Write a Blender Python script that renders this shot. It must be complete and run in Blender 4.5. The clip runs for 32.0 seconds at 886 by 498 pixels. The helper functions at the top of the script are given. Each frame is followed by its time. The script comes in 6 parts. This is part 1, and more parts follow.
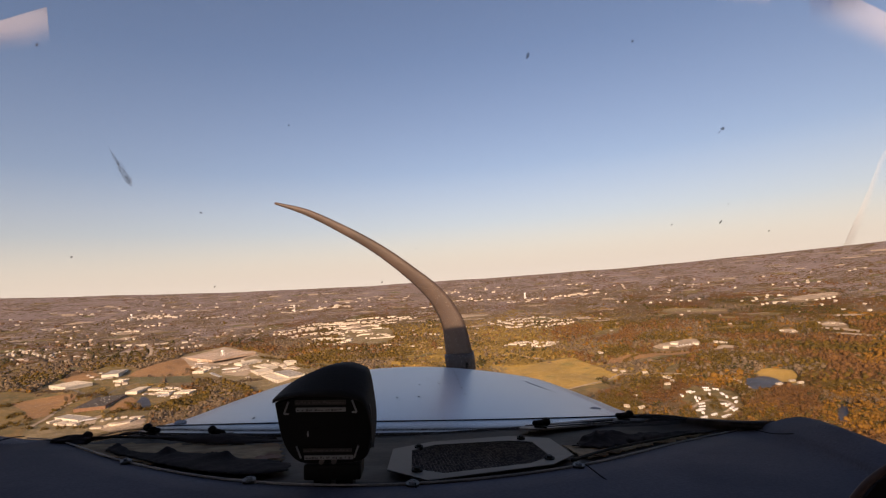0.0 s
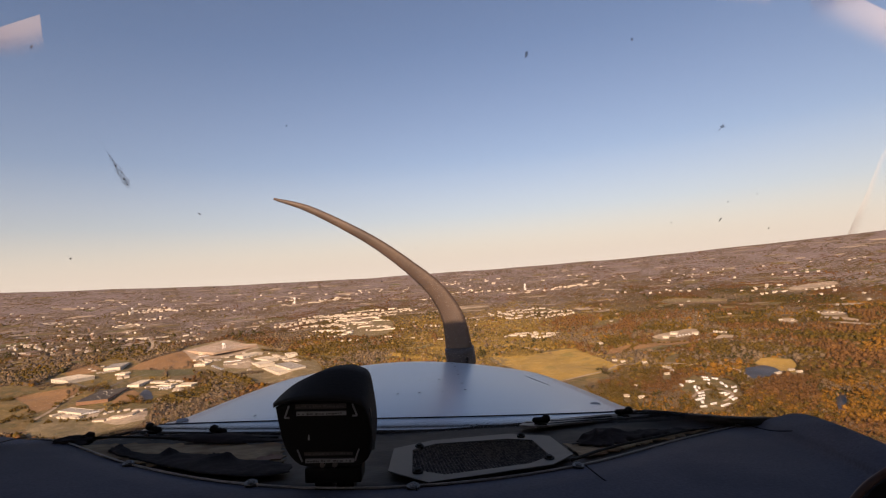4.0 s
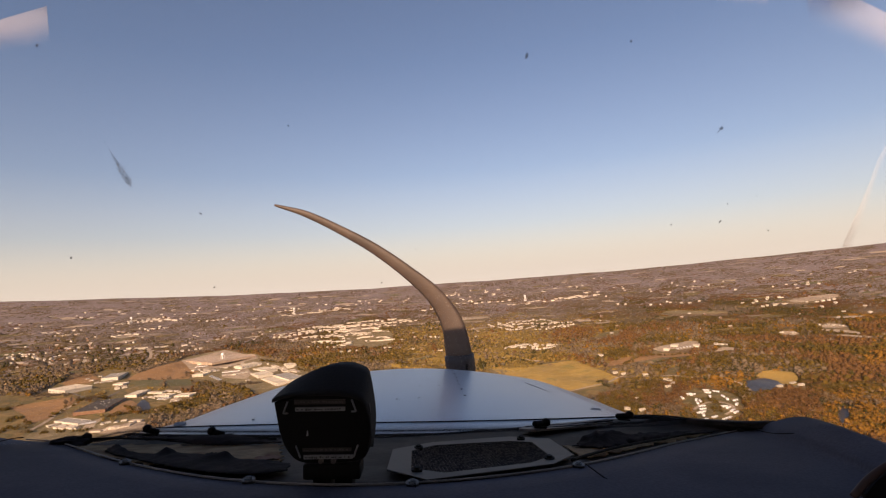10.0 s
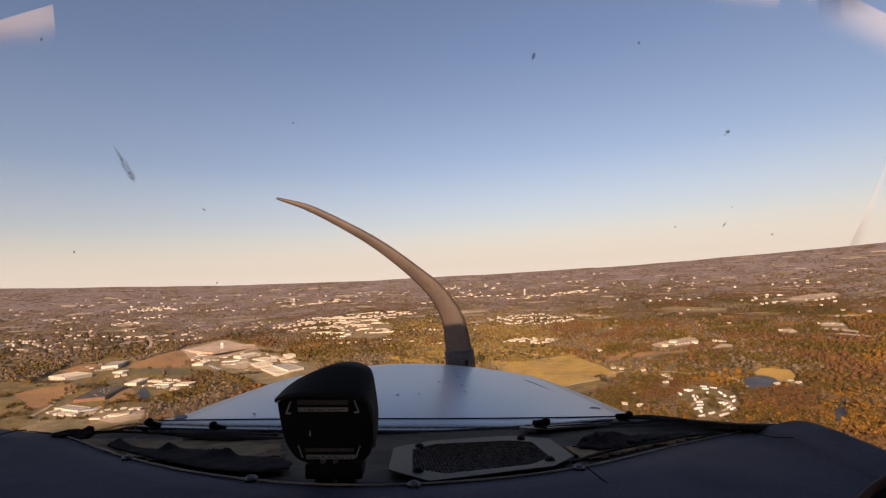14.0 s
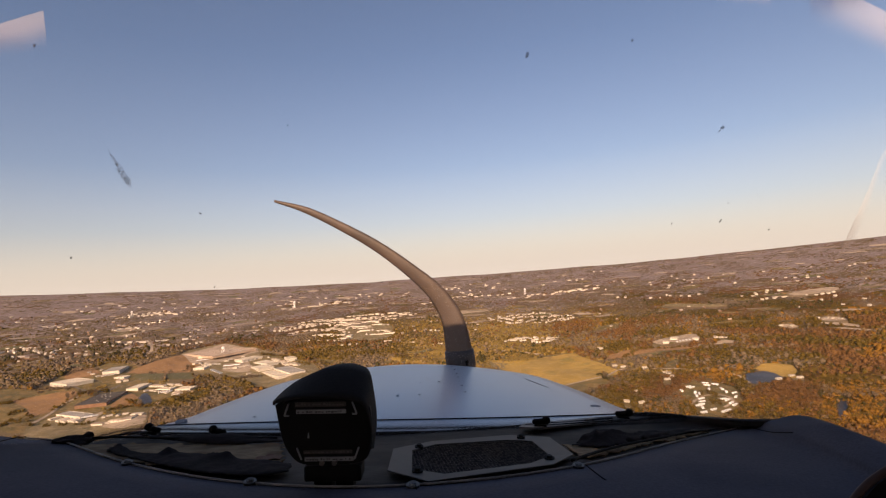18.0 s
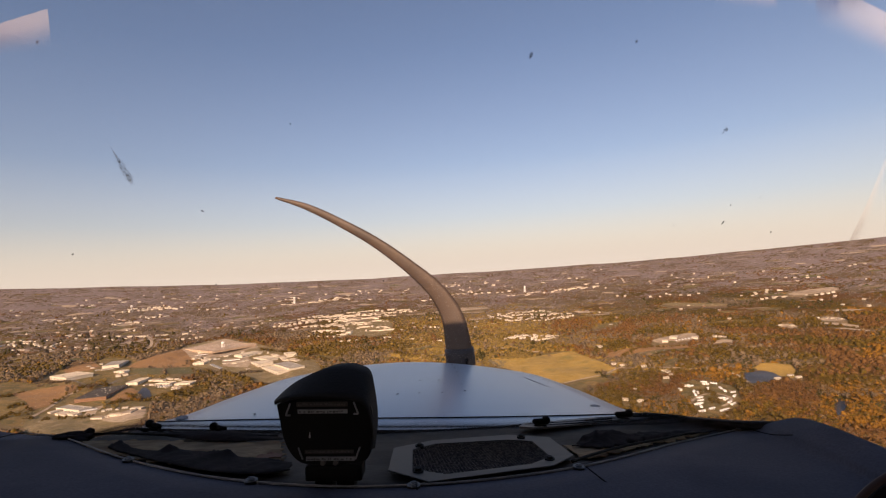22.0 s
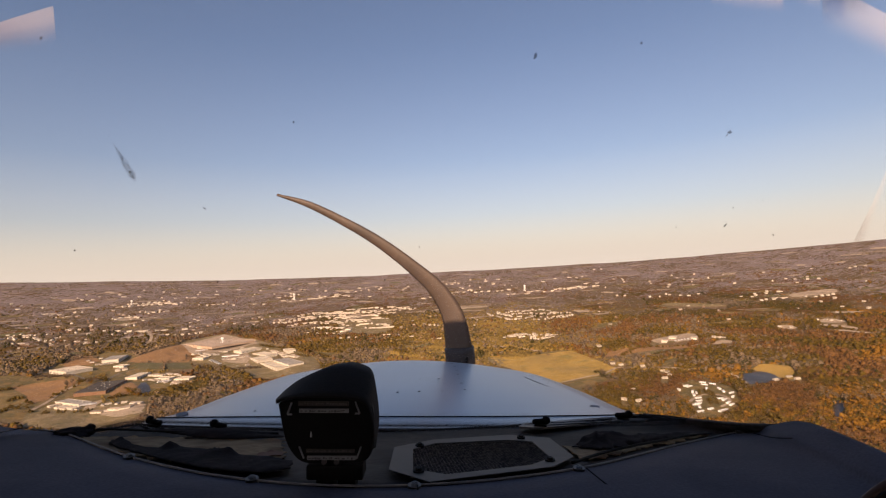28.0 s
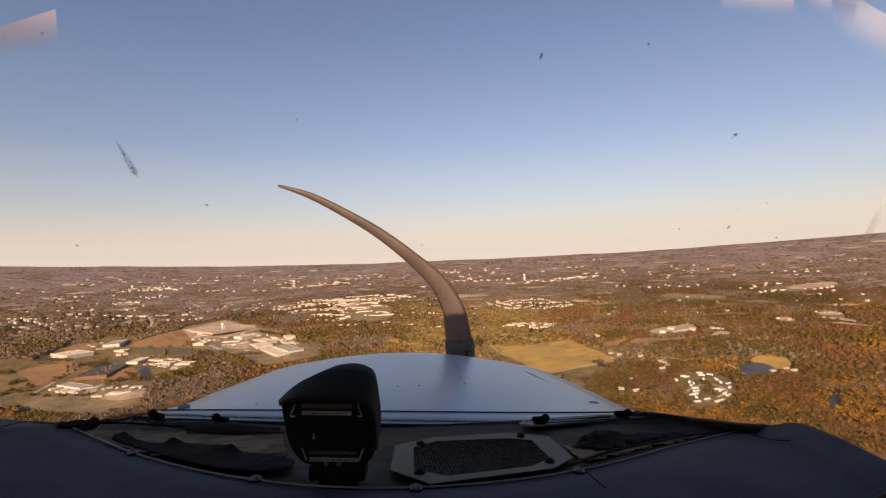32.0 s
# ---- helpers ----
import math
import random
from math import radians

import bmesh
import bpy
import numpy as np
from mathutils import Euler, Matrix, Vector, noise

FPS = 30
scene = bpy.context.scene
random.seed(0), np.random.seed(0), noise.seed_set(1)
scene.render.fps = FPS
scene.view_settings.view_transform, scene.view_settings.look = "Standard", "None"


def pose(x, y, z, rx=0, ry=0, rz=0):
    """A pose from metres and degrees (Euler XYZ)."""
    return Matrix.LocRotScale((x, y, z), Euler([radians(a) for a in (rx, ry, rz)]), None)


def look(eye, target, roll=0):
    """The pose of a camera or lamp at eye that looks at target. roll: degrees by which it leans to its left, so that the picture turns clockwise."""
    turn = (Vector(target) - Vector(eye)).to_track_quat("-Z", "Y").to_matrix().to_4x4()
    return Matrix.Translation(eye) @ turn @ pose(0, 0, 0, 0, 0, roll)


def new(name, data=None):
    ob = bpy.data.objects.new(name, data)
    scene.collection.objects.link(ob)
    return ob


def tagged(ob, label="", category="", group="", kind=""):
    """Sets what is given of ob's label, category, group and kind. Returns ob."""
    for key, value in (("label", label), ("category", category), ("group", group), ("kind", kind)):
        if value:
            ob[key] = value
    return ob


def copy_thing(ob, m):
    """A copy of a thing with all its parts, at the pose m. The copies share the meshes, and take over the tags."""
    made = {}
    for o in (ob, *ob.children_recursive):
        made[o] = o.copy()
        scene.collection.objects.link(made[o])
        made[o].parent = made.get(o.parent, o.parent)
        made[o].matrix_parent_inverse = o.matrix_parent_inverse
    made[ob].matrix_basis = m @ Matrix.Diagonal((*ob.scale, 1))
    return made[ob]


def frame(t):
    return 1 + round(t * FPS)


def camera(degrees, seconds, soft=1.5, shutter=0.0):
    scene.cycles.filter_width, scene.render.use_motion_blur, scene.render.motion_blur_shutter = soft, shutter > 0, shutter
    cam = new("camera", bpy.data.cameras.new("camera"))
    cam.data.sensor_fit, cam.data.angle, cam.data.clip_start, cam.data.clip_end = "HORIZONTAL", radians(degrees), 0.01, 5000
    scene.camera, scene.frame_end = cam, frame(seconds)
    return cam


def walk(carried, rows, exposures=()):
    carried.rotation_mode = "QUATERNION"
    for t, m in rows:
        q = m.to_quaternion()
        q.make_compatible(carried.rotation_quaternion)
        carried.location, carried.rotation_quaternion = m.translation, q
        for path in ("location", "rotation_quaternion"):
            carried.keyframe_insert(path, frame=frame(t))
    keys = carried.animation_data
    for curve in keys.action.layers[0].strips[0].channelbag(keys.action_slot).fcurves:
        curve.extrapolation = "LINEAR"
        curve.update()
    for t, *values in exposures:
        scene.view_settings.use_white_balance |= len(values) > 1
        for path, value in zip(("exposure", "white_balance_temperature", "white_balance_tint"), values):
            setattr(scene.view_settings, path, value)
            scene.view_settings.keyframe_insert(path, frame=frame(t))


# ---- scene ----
cam = camera(84.0, 32.0, soft=1.2)
EYE = 300.0  # the aircraft's height over the fields
ROLL, PITCH = 2.98, 2.99  # how the aircraft hangs in the air, in degrees
ATTITUDE = pose(0, 0, EYE, PITCH, ROLL, 0)
# the horizon's roll and the nose's pitch through the flight: seconds, degrees, degrees
SWAY = [(0, 4.27, 3.75), (0.5, 2.57, 3.65), (1, 2.56, 3.20), (1.5, 3.11, 3.15), (2, 3.77, 2.93), (2.5, 4.69, 2.64), (3, 4.94, 2.46), (3.5, 5.62, 2.48), (4, 4.92, 2.55), (4.5, 4.21, 2.63),
        (5, 3.51, 2.70), (5.5, 2.80, 2.78), (6, 0.95, 2.66), (6.5, -0.27, 2.75), (7, -0.27, 2.95), (7.5, -0.06, 3.31), (8, 0.08, 3.61), (8.5, 0.86, 3.68), (9, 2.14, 3.81), (9.5, 3.97, 4.09),
        (10, 4.44, 4.12), (10.5, 4.59, 4.17), (11, 4.18, 4.15), (11.5, 4.02, 4.03), (12, 4.09, 3.97), (12.5, 4.73, 3.85), (13, 5.07, 3.63), (13.5, 3.88, 3.43), (14, 2.97, 3.12), (14.5, 1.89, 3.14),
        (15, 1.53, 3.24), (15.5, 1.16, 3.34), (16, 0.80, 3.44), (16.5, 0.44, 3.54), (17, 1.15, 3.32), (17.5, 3.59, 3.24), (18, 4.57, 3.18), (18.5, 4.83, 3.13), (19, 5.10, 3.30), (19.5, 7.45, 3.17),
        (20, 7.97, 3.28), (20.5, 6.80, 3.18), (21, 5.48, 3.11), (21.5, 4.10, 2.89), (22, 3.70, 2.75), (22.5, 3.18, 2.92), (23, 2.72, 3.09), (23.5, 1.76, 3.11), (24, 0.67, 3.12), (24.5, 1.03, 3.03),
        (25, 1.09, 2.97), (25.5, 1.28, 3.02), (26, 1.56, 2.90), (26.5, 1.85, 2.78), (27, 2.13, 2.66), (27.5, 2.42, 2.54), (28, 2.67, 2.45), (28.5, 2.57, 2.32), (29, 2.60, 2.09), (29.5, 2.77, 1.84),
        (30, 2.73, 1.56), (30.5, 2.57, 1.30), (31, 2.31, 1.11), (31.5, 1.54, 1.01), (32, 1.56, 0.78)]
SHARE_ROLL, SHARE_PITCH, REACH = 0.55, 0.8, 0.6
rows = []
for t, roll, pitch in SWAY:
    roll, pitch = SHARE_ROLL * (roll - ROLL), SHARE_PITCH * (pitch - PITCH)
    # the head gives a little, so that the dash stays where it was in the view
    rows.append((t, pose(REACH * 0.367 * radians(roll), 0, EYE - REACH * math.tan(radians(pitch)), 90 + PITCH + pitch, ROLL + roll, 0)))
walk(cam, rows, exposures=[(0.0, 0.48, 6950, 27), (32.0, 0.48, 6950, 27)])

# ---- sky and sun: late afternoon, the sun behind and to the left ----
SUN_TURN, SUN_HEIGHT = 199.0, 23.0  # compass-like: clockwise from +y
world = bpy.data.worlds.new("sky")
scene.world = world
world.use_nodes = True
wn = world.node_tree.nodes
sky = wn.new("ShaderNodeTexSky")
sky.sky_type, sky.sun_disc = "NISHITA", False
sky.sun_elevation, sky.sun_rotation = radians(SUN_HEIGHT), radians(SUN_TURN)
sky.altitude, sky.air_density, sky.dust_density, sky.ozone_density = 300, 1.0, 2.0, 1.5
wl = world.node_tree.links
# warm evening haze that thickens evenly towards the horizon all round
where, split, fade, haze = (wn.new("ShaderNode" + s) for s in ("TexCoord", "SeparateXYZ", "ValToRGB", "Mix"))
haze.data_type = "RGBA"
wl.new(where.outputs["Generated"], split.inputs[0])
wl.new(split.outputs["Z"], fade.inputs[0])
stops = fade.color_ramp.elements
stops[0].position, stops[0].color = 0.0, (0.92, 0.92, 0.92, 1)
stops[1].position, stops[1].color = 0.42, (0.0, 0.0, 0.0, 1)
for at, v in ((0.05, 0.66), (0.11, 0.27), (0.22, 0.055)):
    stops.new(at).color = (v, v, v, 1)
wl.new(fade.outputs[0], haze.inputs["Factor"])
wl.new(sky.outputs[0], haze.inputs["A"])
haze.inputs["B"].default_value = (7.2, 6.55, 5.35, 1)
wl.new(haze.outputs["Result"], wn["Background"].inputs[0])
wn["Background"].inputs[1].default_value = 0.090
sun_data = bpy.data.lights.new("sun", "SUN")
sun_data.energy, sun_data.angle, sun_data.color = 5.0, radians(0.6), (1.0, 0.74, 0.47)
sun = new("sun", sun_data)
a, e = radians(SUN_TURN), radians(SUN_HEIGHT)
SUN_WAY = Vector((math.sin(a) * math.cos(e), math.cos(a) * math.cos(e), math.sin(e)))
sun.matrix_world = look(SUN_WAY * 900, (0, 0, 0))


# ---- materials ----
def material(name, colors, rough=0.8, metal=0.0, scale=1.0, fine=12.0, bump=0.0, space="Object", mode="noise", spec=0.5, fine_mix=0.35):
    """colors: two or more base colours. mode: noise, island or object: what picks the colour."""
    m = bpy.data.materials.new(name)
    m.use_nodes = True
    n, l = m.node_tree.nodes, m.node_tree.links
    b = n["Principled BSDF"]
    b.inputs["Roughness"].default_value, b.inputs["Metallic"].default_value = rough, metal
    b.inputs["Specular IOR Level"].default_value = spec
    tc = n.new("ShaderNodeTexCoord")
    big, small = n.new("ShaderNodeTexNoise"), n.new("ShaderNodeTexNoise")
    for t, s in ((big, scale), (small, scale * fine)):
        t.inputs["Scale"].default_value, t.inputs["Detail"].default_value = s, 4
        l.new(tc.outputs[space], t.inputs["Vector"])
    ramp = n.new("ShaderNodeValToRGB")
    els = ramp.color_ramp.elements
    while len(els) < len(colors):
        els.new(0.5)
    lo, hi = (0.33, 0.67) if mode == "noise" else (0.0, 1.0)
    for i, c in enumerate(colors):
        els[i].position, els[i].color = lo + (hi - lo) * i / max(1, len(colors) - 1), (*c, 1)
    if mode == "noise":
        l.new(big.outputs[0], ramp.inputs[0])
    else:
        src = n.new("ShaderNodeNewGeometry").outputs["Random Per Island"] if mode == "island" else n.new("ShaderNodeObjectInfo").outputs["Random"]
        add = n.new("ShaderNodeMath")
        add.operation = "MULTIPLY_ADD"
        l.new(big.outputs[0], add.inputs[0])
        add.inputs[1].default_value = 1.5 if mode == "island" else 0.9
        sub = n.new("ShaderNodeMath")
        sub.operation = "MULTIPLY_ADD"
        l.new(src, sub.inputs[0])
        sub.inputs[1].default_value, sub.inputs[2].default_value = (0.38, -0.44) if mode == "island" else (0.9, -0.4)
        l.new(sub.outputs[0], add.inputs[2])
        l.new(add.outputs[0], ramp.inputs[0])
    mix = n.new("ShaderNodeMix")
    mix.data_type, mix.blend_type = "RGBA", "OVERLAY"
    mix.inputs["Factor"].default_value = fine_mix
    l.new(ramp.outputs[0], mix.inputs["A"])
    l.new(small.outputs[0], mix.inputs["B"])
    l.new(mix.outputs["Result"], b.inputs["Base Color"])
    if bump:
        bp = n.new("ShaderNodeBump")
        bp.inputs["Strength"].default_value, bp.inputs["Distance"].default_value = 0.6, bump
        l.new(small.outputs[0], bp.inputs["Height"])
        l.new(bp.outputs[0], b.inputs["Normal"])
    return m


def see_through(name, color, amount, soft=True):
    """A film or pane: amount is how much of it covers what is behind."""
    m = bpy.data.materials.new(name)
    m.use_nodes = True
    n, l = m.node_tree.nodes, m.node_tree.links
    n.remove(n["Principled BSDF"])
    clear, mix = n.new("ShaderNodeBsdfTransparent"), n.new("ShaderNodeMixShader")
    cover = n.new("ShaderNodeBsdfTranslucent" if soft else "ShaderNodeBsdfDiffuse")
    cover.inputs["Color"].default_value = (*color, 1)
    tc, ns = n.new("ShaderNodeTexCoord"), n.new("ShaderNodeTexNoise")
    ns.inputs["Scale"].default_value = 160
    l.new(tc.outputs["Object"], ns.inputs["Vector"])
    mr = n.new("ShaderNodeMapRange")
    mr.inputs["From Min"].default_value, mr.inputs["From Max"].default_value = 0.3, 0.7
    mr.inputs["To Min"].default_value, mr.inputs["To Max"].default_value = amount * 0.75, min(1, amount * 1.25)
    l.new(ns.outputs[0], mr.inputs["Value"])
    l.new(mr.outputs[0], mix.inputs[0])
    l.new(clear.outputs[0], mix.inputs[1])
    l.new(cover.outputs[0], mix.inputs[2])
    l.new(mix.outputs[0], n["Material Output"].inputs[0])
    return m


def glossy_film(name, color, amount, rough, milky):
    """A half-clear strip with a soft mirror gloss."""
    m = bpy.data.materials.new(name)
    m.use_nodes = True
    n, l = m.node_tree.nodes, m.node_tree.links
    n.remove(n["Principled BSDF"])
    clear, gloss, mix = (n.new("ShaderNode" + s) for s in ("BsdfTransparent", "BsdfGlossy", "MixShader"))
    gloss.inputs["Color"].default_value, gloss.inputs["Roughness"].default_value = (*color, 1), rough
    milk, both = n.new("ShaderNodeBsdfTranslucent"), n.new("ShaderNodeMixShader")
    milk.inputs["Color"].default_value, both.inputs[0].default_value = (*color, 1), milky
    l.new(gloss.outputs[0], both.inputs[1])
    l.new(milk.outputs[0], both.inputs[2])
    # it thins out towards its lower edge
    uv, sep, mr = (n.new("ShaderNode" + s) for s in ("UVMap", "SeparateXYZ", "MapRange"))
    uv.uv_map = "across"
    l.new(uv.outputs[0], sep.inputs[0])
    l.new(sep.outputs["Y"], mr.inputs["Value"])
    mr.interpolation_type = "SMOOTHSTEP"
    mr.inputs["From Min"].default_value, mr.inputs["From Max"].default_value, mr.inputs["To Max"].default_value = 0.0, 0.85, amount
    l.new(mr.outputs[0], mix.inputs[0])
    l.new(clear.outputs[0], mix.inputs[1])
    l.new(both.outputs[0], mix.inputs[2])
    l.new(mix.outputs[0], n["Material Output"].inputs[0])
    return m


def pane_glass(name):
    m = bpy.data.materials.new(name)
    m.use_nodes = True
    n, l = m.node_tree.nodes, m.node_tree.links
    n.remove(n["Principled BSDF"])
    clear, gloss, mix, fr = (n.new("ShaderNode" + s) for s in ("BsdfTransparent", "BsdfGlossy", "MixShader", "Fresnel"))
    clear.inputs[0].default_value = (0.97, 0.985, 0.98, 1)
    gloss.inputs["Roughness"].default_value = 0.02
    fr.inputs[0].default_value = 1.2
    l.new(fr.outputs[0], mix.inputs[0])
    l.new(clear.outputs[0], mix.inputs[1])
    l.new(gloss.outputs[0], mix.inputs[2])
    # a thin dusty veil, which also stands for haze over the land
    dust_and_haze, veil = n.new("ShaderNodeBsdfTranslucent"), n.new("ShaderNodeMixShader")
    dust_and_haze.inputs[0].default_value = (1.0, 0.86, 0.76, 1)
    veil.inputs[0].default_value = 0.016
    l.new(mix.outputs[0], veil.inputs[1])
    l.new(dust_and_haze.outputs[0], veil.inputs[2])
    l.new(veil.outputs[0], n["Material Output"].inputs[0])
    return m


M_GROUND = material("meadow_and_leaf_litter", [(0.135, 0.085, 0.040), (0.17, 0.105, 0.047), (0.145, 0.104, 0.042), (0.21, 0.138, 0.065)], 0.95, scale=0.004, fine=14, fine_mix=0.6)
M_WOODS = material("autumn_leaves_brown", [(0.076, 0.057, 0.038), (0.124, 0.091, 0.058), (0.156, 0.111, 0.067), (0.092, 0.069, 0.045)], 0.9, scale=0.011, mode="island", spec=0.1)
M_OLIVE = material("autumn_leaves_olive", [(0.052, 0.036, 0.008), (0.110, 0.070, 0.013), (0.076, 0.050, 0.010), (0.140, 0.084, 0.015)], 0.9, scale=0.011, mode="island", spec=0.1)
M_RUST = material("autumn_leaves_rust", [(0.085, 0.044, 0.017), (0.140, 0.070, 0.024), (0.106, 0.054, 0.020), (0.165, 0.081, 0.026)], 0.9, scale=0.011, mode="island", spec=0.1)
# tan leaves, lightened to put some distance haze into the colour
M_TAN = material("autumn_leaves_tan_hazed", [(0.17, 0.115, 0.060), (0.25, 0.17, 0.088), (0.20, 0.14, 0.074), (0.28, 0.185, 0.10)], 0.95, scale=0.02, mode="island", spec=0.1)
M_SCRUB = material("yellowish_scrub_leaves", [(0.195, 0.130, 0.036), (0.245, 0.162, 0.044), (0.22, 0.146, 0.040), (0.275, 0.180, 0.050)], 0.95, scale=0.012, mode="island", spec=0.1)
M_PINE = material("dark_pine_needles", [(0.038, 0.033, 0.010), (0.050, 0.041, 0.012), (0.062, 0.048, 0.013)], 0.9, scale=0.01, mode="island", spec=0.1)
M_WOODS_GOLD = material("autumn_leaves_gold", [(0.140, 0.070, 0.012), (0.170, 0.084, 0.014), (0.20, 0.099, 0.016), (0.150, 0.075, 0.013)], 0.9, scale=0.011, mode="island", spec=0.1)
# far woods and far land: greyed and paled so their colour carries the haze
M_WOODS_FAR = material("far_woods_haze_grey", [(0.180, 0.145, 0.136), (0.208, 0.164, 0.152), (0.226, 0.179, 0.164), (0.194, 0.155, 0.144)], 0.95, scale=0.003, mode="island", spec=0.1)
M_FAR_LAND = material("far_land_haze_grey", [(0.21, 0.16, 0.14), (0.29, 0.215, 0.18), (0.24, 0.185, 0.16), (0.33, 0.245, 0.20)], 0.95, scale=0.0035, fine=18, fine_mix=0.7)
M_FIELD_GOLD = material("dry_golden_grass", [(0.25, 0.185, 0.040), (0.36, 0.225, 0.045), (0.44, 0.275, 0.060), (0.30, 0.205, 0.045)], 0.95, scale=0.012, fine=9)
M_FIELD_RED = material("red_clay_soil", [(0.26, 0.135, 0.050), (0.31, 0.168, 0.062), (0.215, 0.115, 0.045)], 0.95, scale=0.015, fine=9)
M_FIELD_GREEN = material("autumn_pasture", [(0.118, 0.088, 0.024), (0.20, 0.132, 0.040), (0.105, 0.083, 0.023), (0.235, 0.147, 0.045), (0.14, 0.098, 0.029)], 0.95, scale=0.016, fine=11, fine_mix=0.55)
M_FIELD_TAN = material("worn_tan_grass", [(0.15, 0.118, 0.045), (0.23, 0.165, 0.070), (0.175, 0.13, 0.053), (0.29, 0.21, 0.105), (0.13, 0.105, 0.038)], 0.95, scale=0.02, fine=9, fine_mix=0.6)
M_FIELD_OLIVE = material("dark_cover_crop", [(0.10, 0.088, 0.030), (0.135, 0.110, 0.036)], 0.95, scale=0.02, fine=8)
M_STRIPS = material("far_field_soil", [(0.12, 0.094, 0.06), (0.31, 0.24, 0.175), (0.19, 0.135, 0.08), (0.36, 0.285, 0.21), (0.25, 0.17, 0.105)], 0.95, scale=0.004, mode="island", fine_mix=0.3)
M_LOT = material("pale_gravel_lot", [(0.36, 0.27, 0.18), (0.44, 0.34, 0.235), (0.30, 0.22, 0.145)], 0.9, scale=0.02, fine=8)
M_ROAD = material("worn_asphalt", [(0.13, 0.11, 0.09), (0.17, 0.145, 0.115)], 0.9, scale=0.05)
M_POND = material("pond_water", [(0.040, 0.036, 0.035), (0.052, 0.047, 0.045)], 0.4, scale=0.05, bump=0.05, spec=0.25)
M_WALL_WHITE = material("white_metal_siding", [(0.54, 0.48, 0.39), (0.64, 0.58, 0.48)], 0.6, scale=0.1)
M_WALL_BRICK = material("brown_brick_wall", [(0.18, 0.095, 0.052), (0.23, 0.125, 0.07)], 0.85, scale=0.1)
M_ROOF_PALE = material("pale_membrane_roof", [(0.66, 0.55, 0.39), (0.76, 0.65, 0.48), (0.56, 0.46, 0.33)], 0.8, scale=0.03)
M_ROOF_HALL = material("weathered_hall_roof", [(0.30, 0.22, 0.15), (0.56, 0.45, 0.32), (0.42, 0.31, 0.22), (0.66, 0.56, 0.43), (0.36, 0.28, 0.21)], 0.85, scale=0.02, mode="object")
M_ROOF_TAN = material("pinkish_tan_membrane_roof", [(0.46, 0.33, 0.23), (0.54, 0.40, 0.28), (0.40, 0.29, 0.20)], 0.85, scale=0.025, fine=9)
M_ROOF_DARK = material("dark_tar_roof", [(0.075, 0.065, 0.057), (0.105, 0.092, 0.08)], 0.9, scale=0.03, spec=0.1)
M_ROOF_GREY = material("grey_metal_roof", [(0.33, 0.30, 0.255), (0.41, 0.375, 0.32)], 0.8, scale=0.03, spec=0.2)
M_ROOF_MIX = material("shingle_roof", [(0.20, 0.17, 0.14), (0.34, 0.28, 0.22), (0.52, 0.45, 0.37), (0.28, 0.22, 0.17)], 0.85, scale=0.02, mode="object")
M_DOOR = material("dock_door_paint", [(0.16, 0.15, 0.15), (0.22, 0.20, 0.19)], 0.6, scale=0.5)
M_PANE = material("dark_window_glass", [(0.02, 0.025, 0.03), (0.04, 0.045, 0.05)], 0.1, scale=1)
M_TRUNK = material("tree_bark", [(0.09, 0.065, 0.045), (0.14, 0.10, 0.07)], 0.9, scale=1)
M_TANK = material("white_tank_paint", [(0.80, 0.78, 0.74), (0.86, 0.84, 0.80)], 0.5, scale=0.2)

M_COWL = material("pale_blue_grey_aircraft_paint", [(0.34, 0.45, 0.55), (0.375, 0.485, 0.585)], 0.28, scale=2.2, fine=30, fine_mix=0.10)
M_RIVET = material("dark_rivet_head", [(0.07, 0.09, 0.12), (0.10, 0.125, 0.16)], 0.5, scale=40)
M_SEAL = material("black_rubber_seal", [(0.004, 0.004, 0.0045), (0.007, 0.007, 0.0078)], 0.7, scale=30, spec=0.1)
M_SHIELD = material("dark_navy_vinyl", [(0.067, 0.073, 0.098), (0.077, 0.083, 0.111), (0.060, 0.065, 0.089)], 0.7, scale=6, fine=60, bump=0.0004, spec=0.015)
M_DECK = material("charcoal_painted_deck", [(0.015, 0.0138, 0.0148), (0.034, 0.0305, 0.0315), (0.013, 0.012, 0.013), (0.027, 0.0245, 0.0255)], 0.7, scale=9, fine=20, bump=0.001, spec=0.1)
M_FOAM = material("aged_beige_insulation", [(0.17, 0.135, 0.090), (0.22, 0.175, 0.115), (0.12, 0.090, 0.058), (0.16, 0.095, 0.058)], 0.95, scale=16, fine=8, bump=0.003, spec=0.1)
M_CLOTH = material("black_crumpled_cloth", [(0.0075, 0.0065, 0.0085), (0.017, 0.0148, 0.0178)], 0.95, scale=30, bump=0.0012, spec=0.1)
M_BLACK = material("black_moulded_plastic", [(0.0012, 0.0012, 0.0016), (0.0020, 0.0021, 0.0027)], 0.6, scale=20, fine=20, spec=0.12)
M_HOOD = material("black_soft_vinyl_cover", [(0.0045, 0.0045, 0.005), (0.007, 0.007, 0.0078)], 0.8, scale=20, fine=20, bump=0.0008, spec=0.2)
M_VENT = material("grey_painted_vent_plate", [(0.0195, 0.017, 0.0158), (0.026, 0.0226, 0.0206), (0.0165, 0.0143, 0.0133)], 0.6, scale=18, fine=12)
# black wires; the pale middle colour paints glints on them
M_MESH = material("black_wire_mesh_glints", [(0.002, 0.002, 0.002), (0.005, 0.005, 0.0048), (0.070, 0.064, 0.058), (0.002, 0.002, 0.002), (0.005, 0.005, 0.0048)], 0.35, scale=170, metal=0.2)
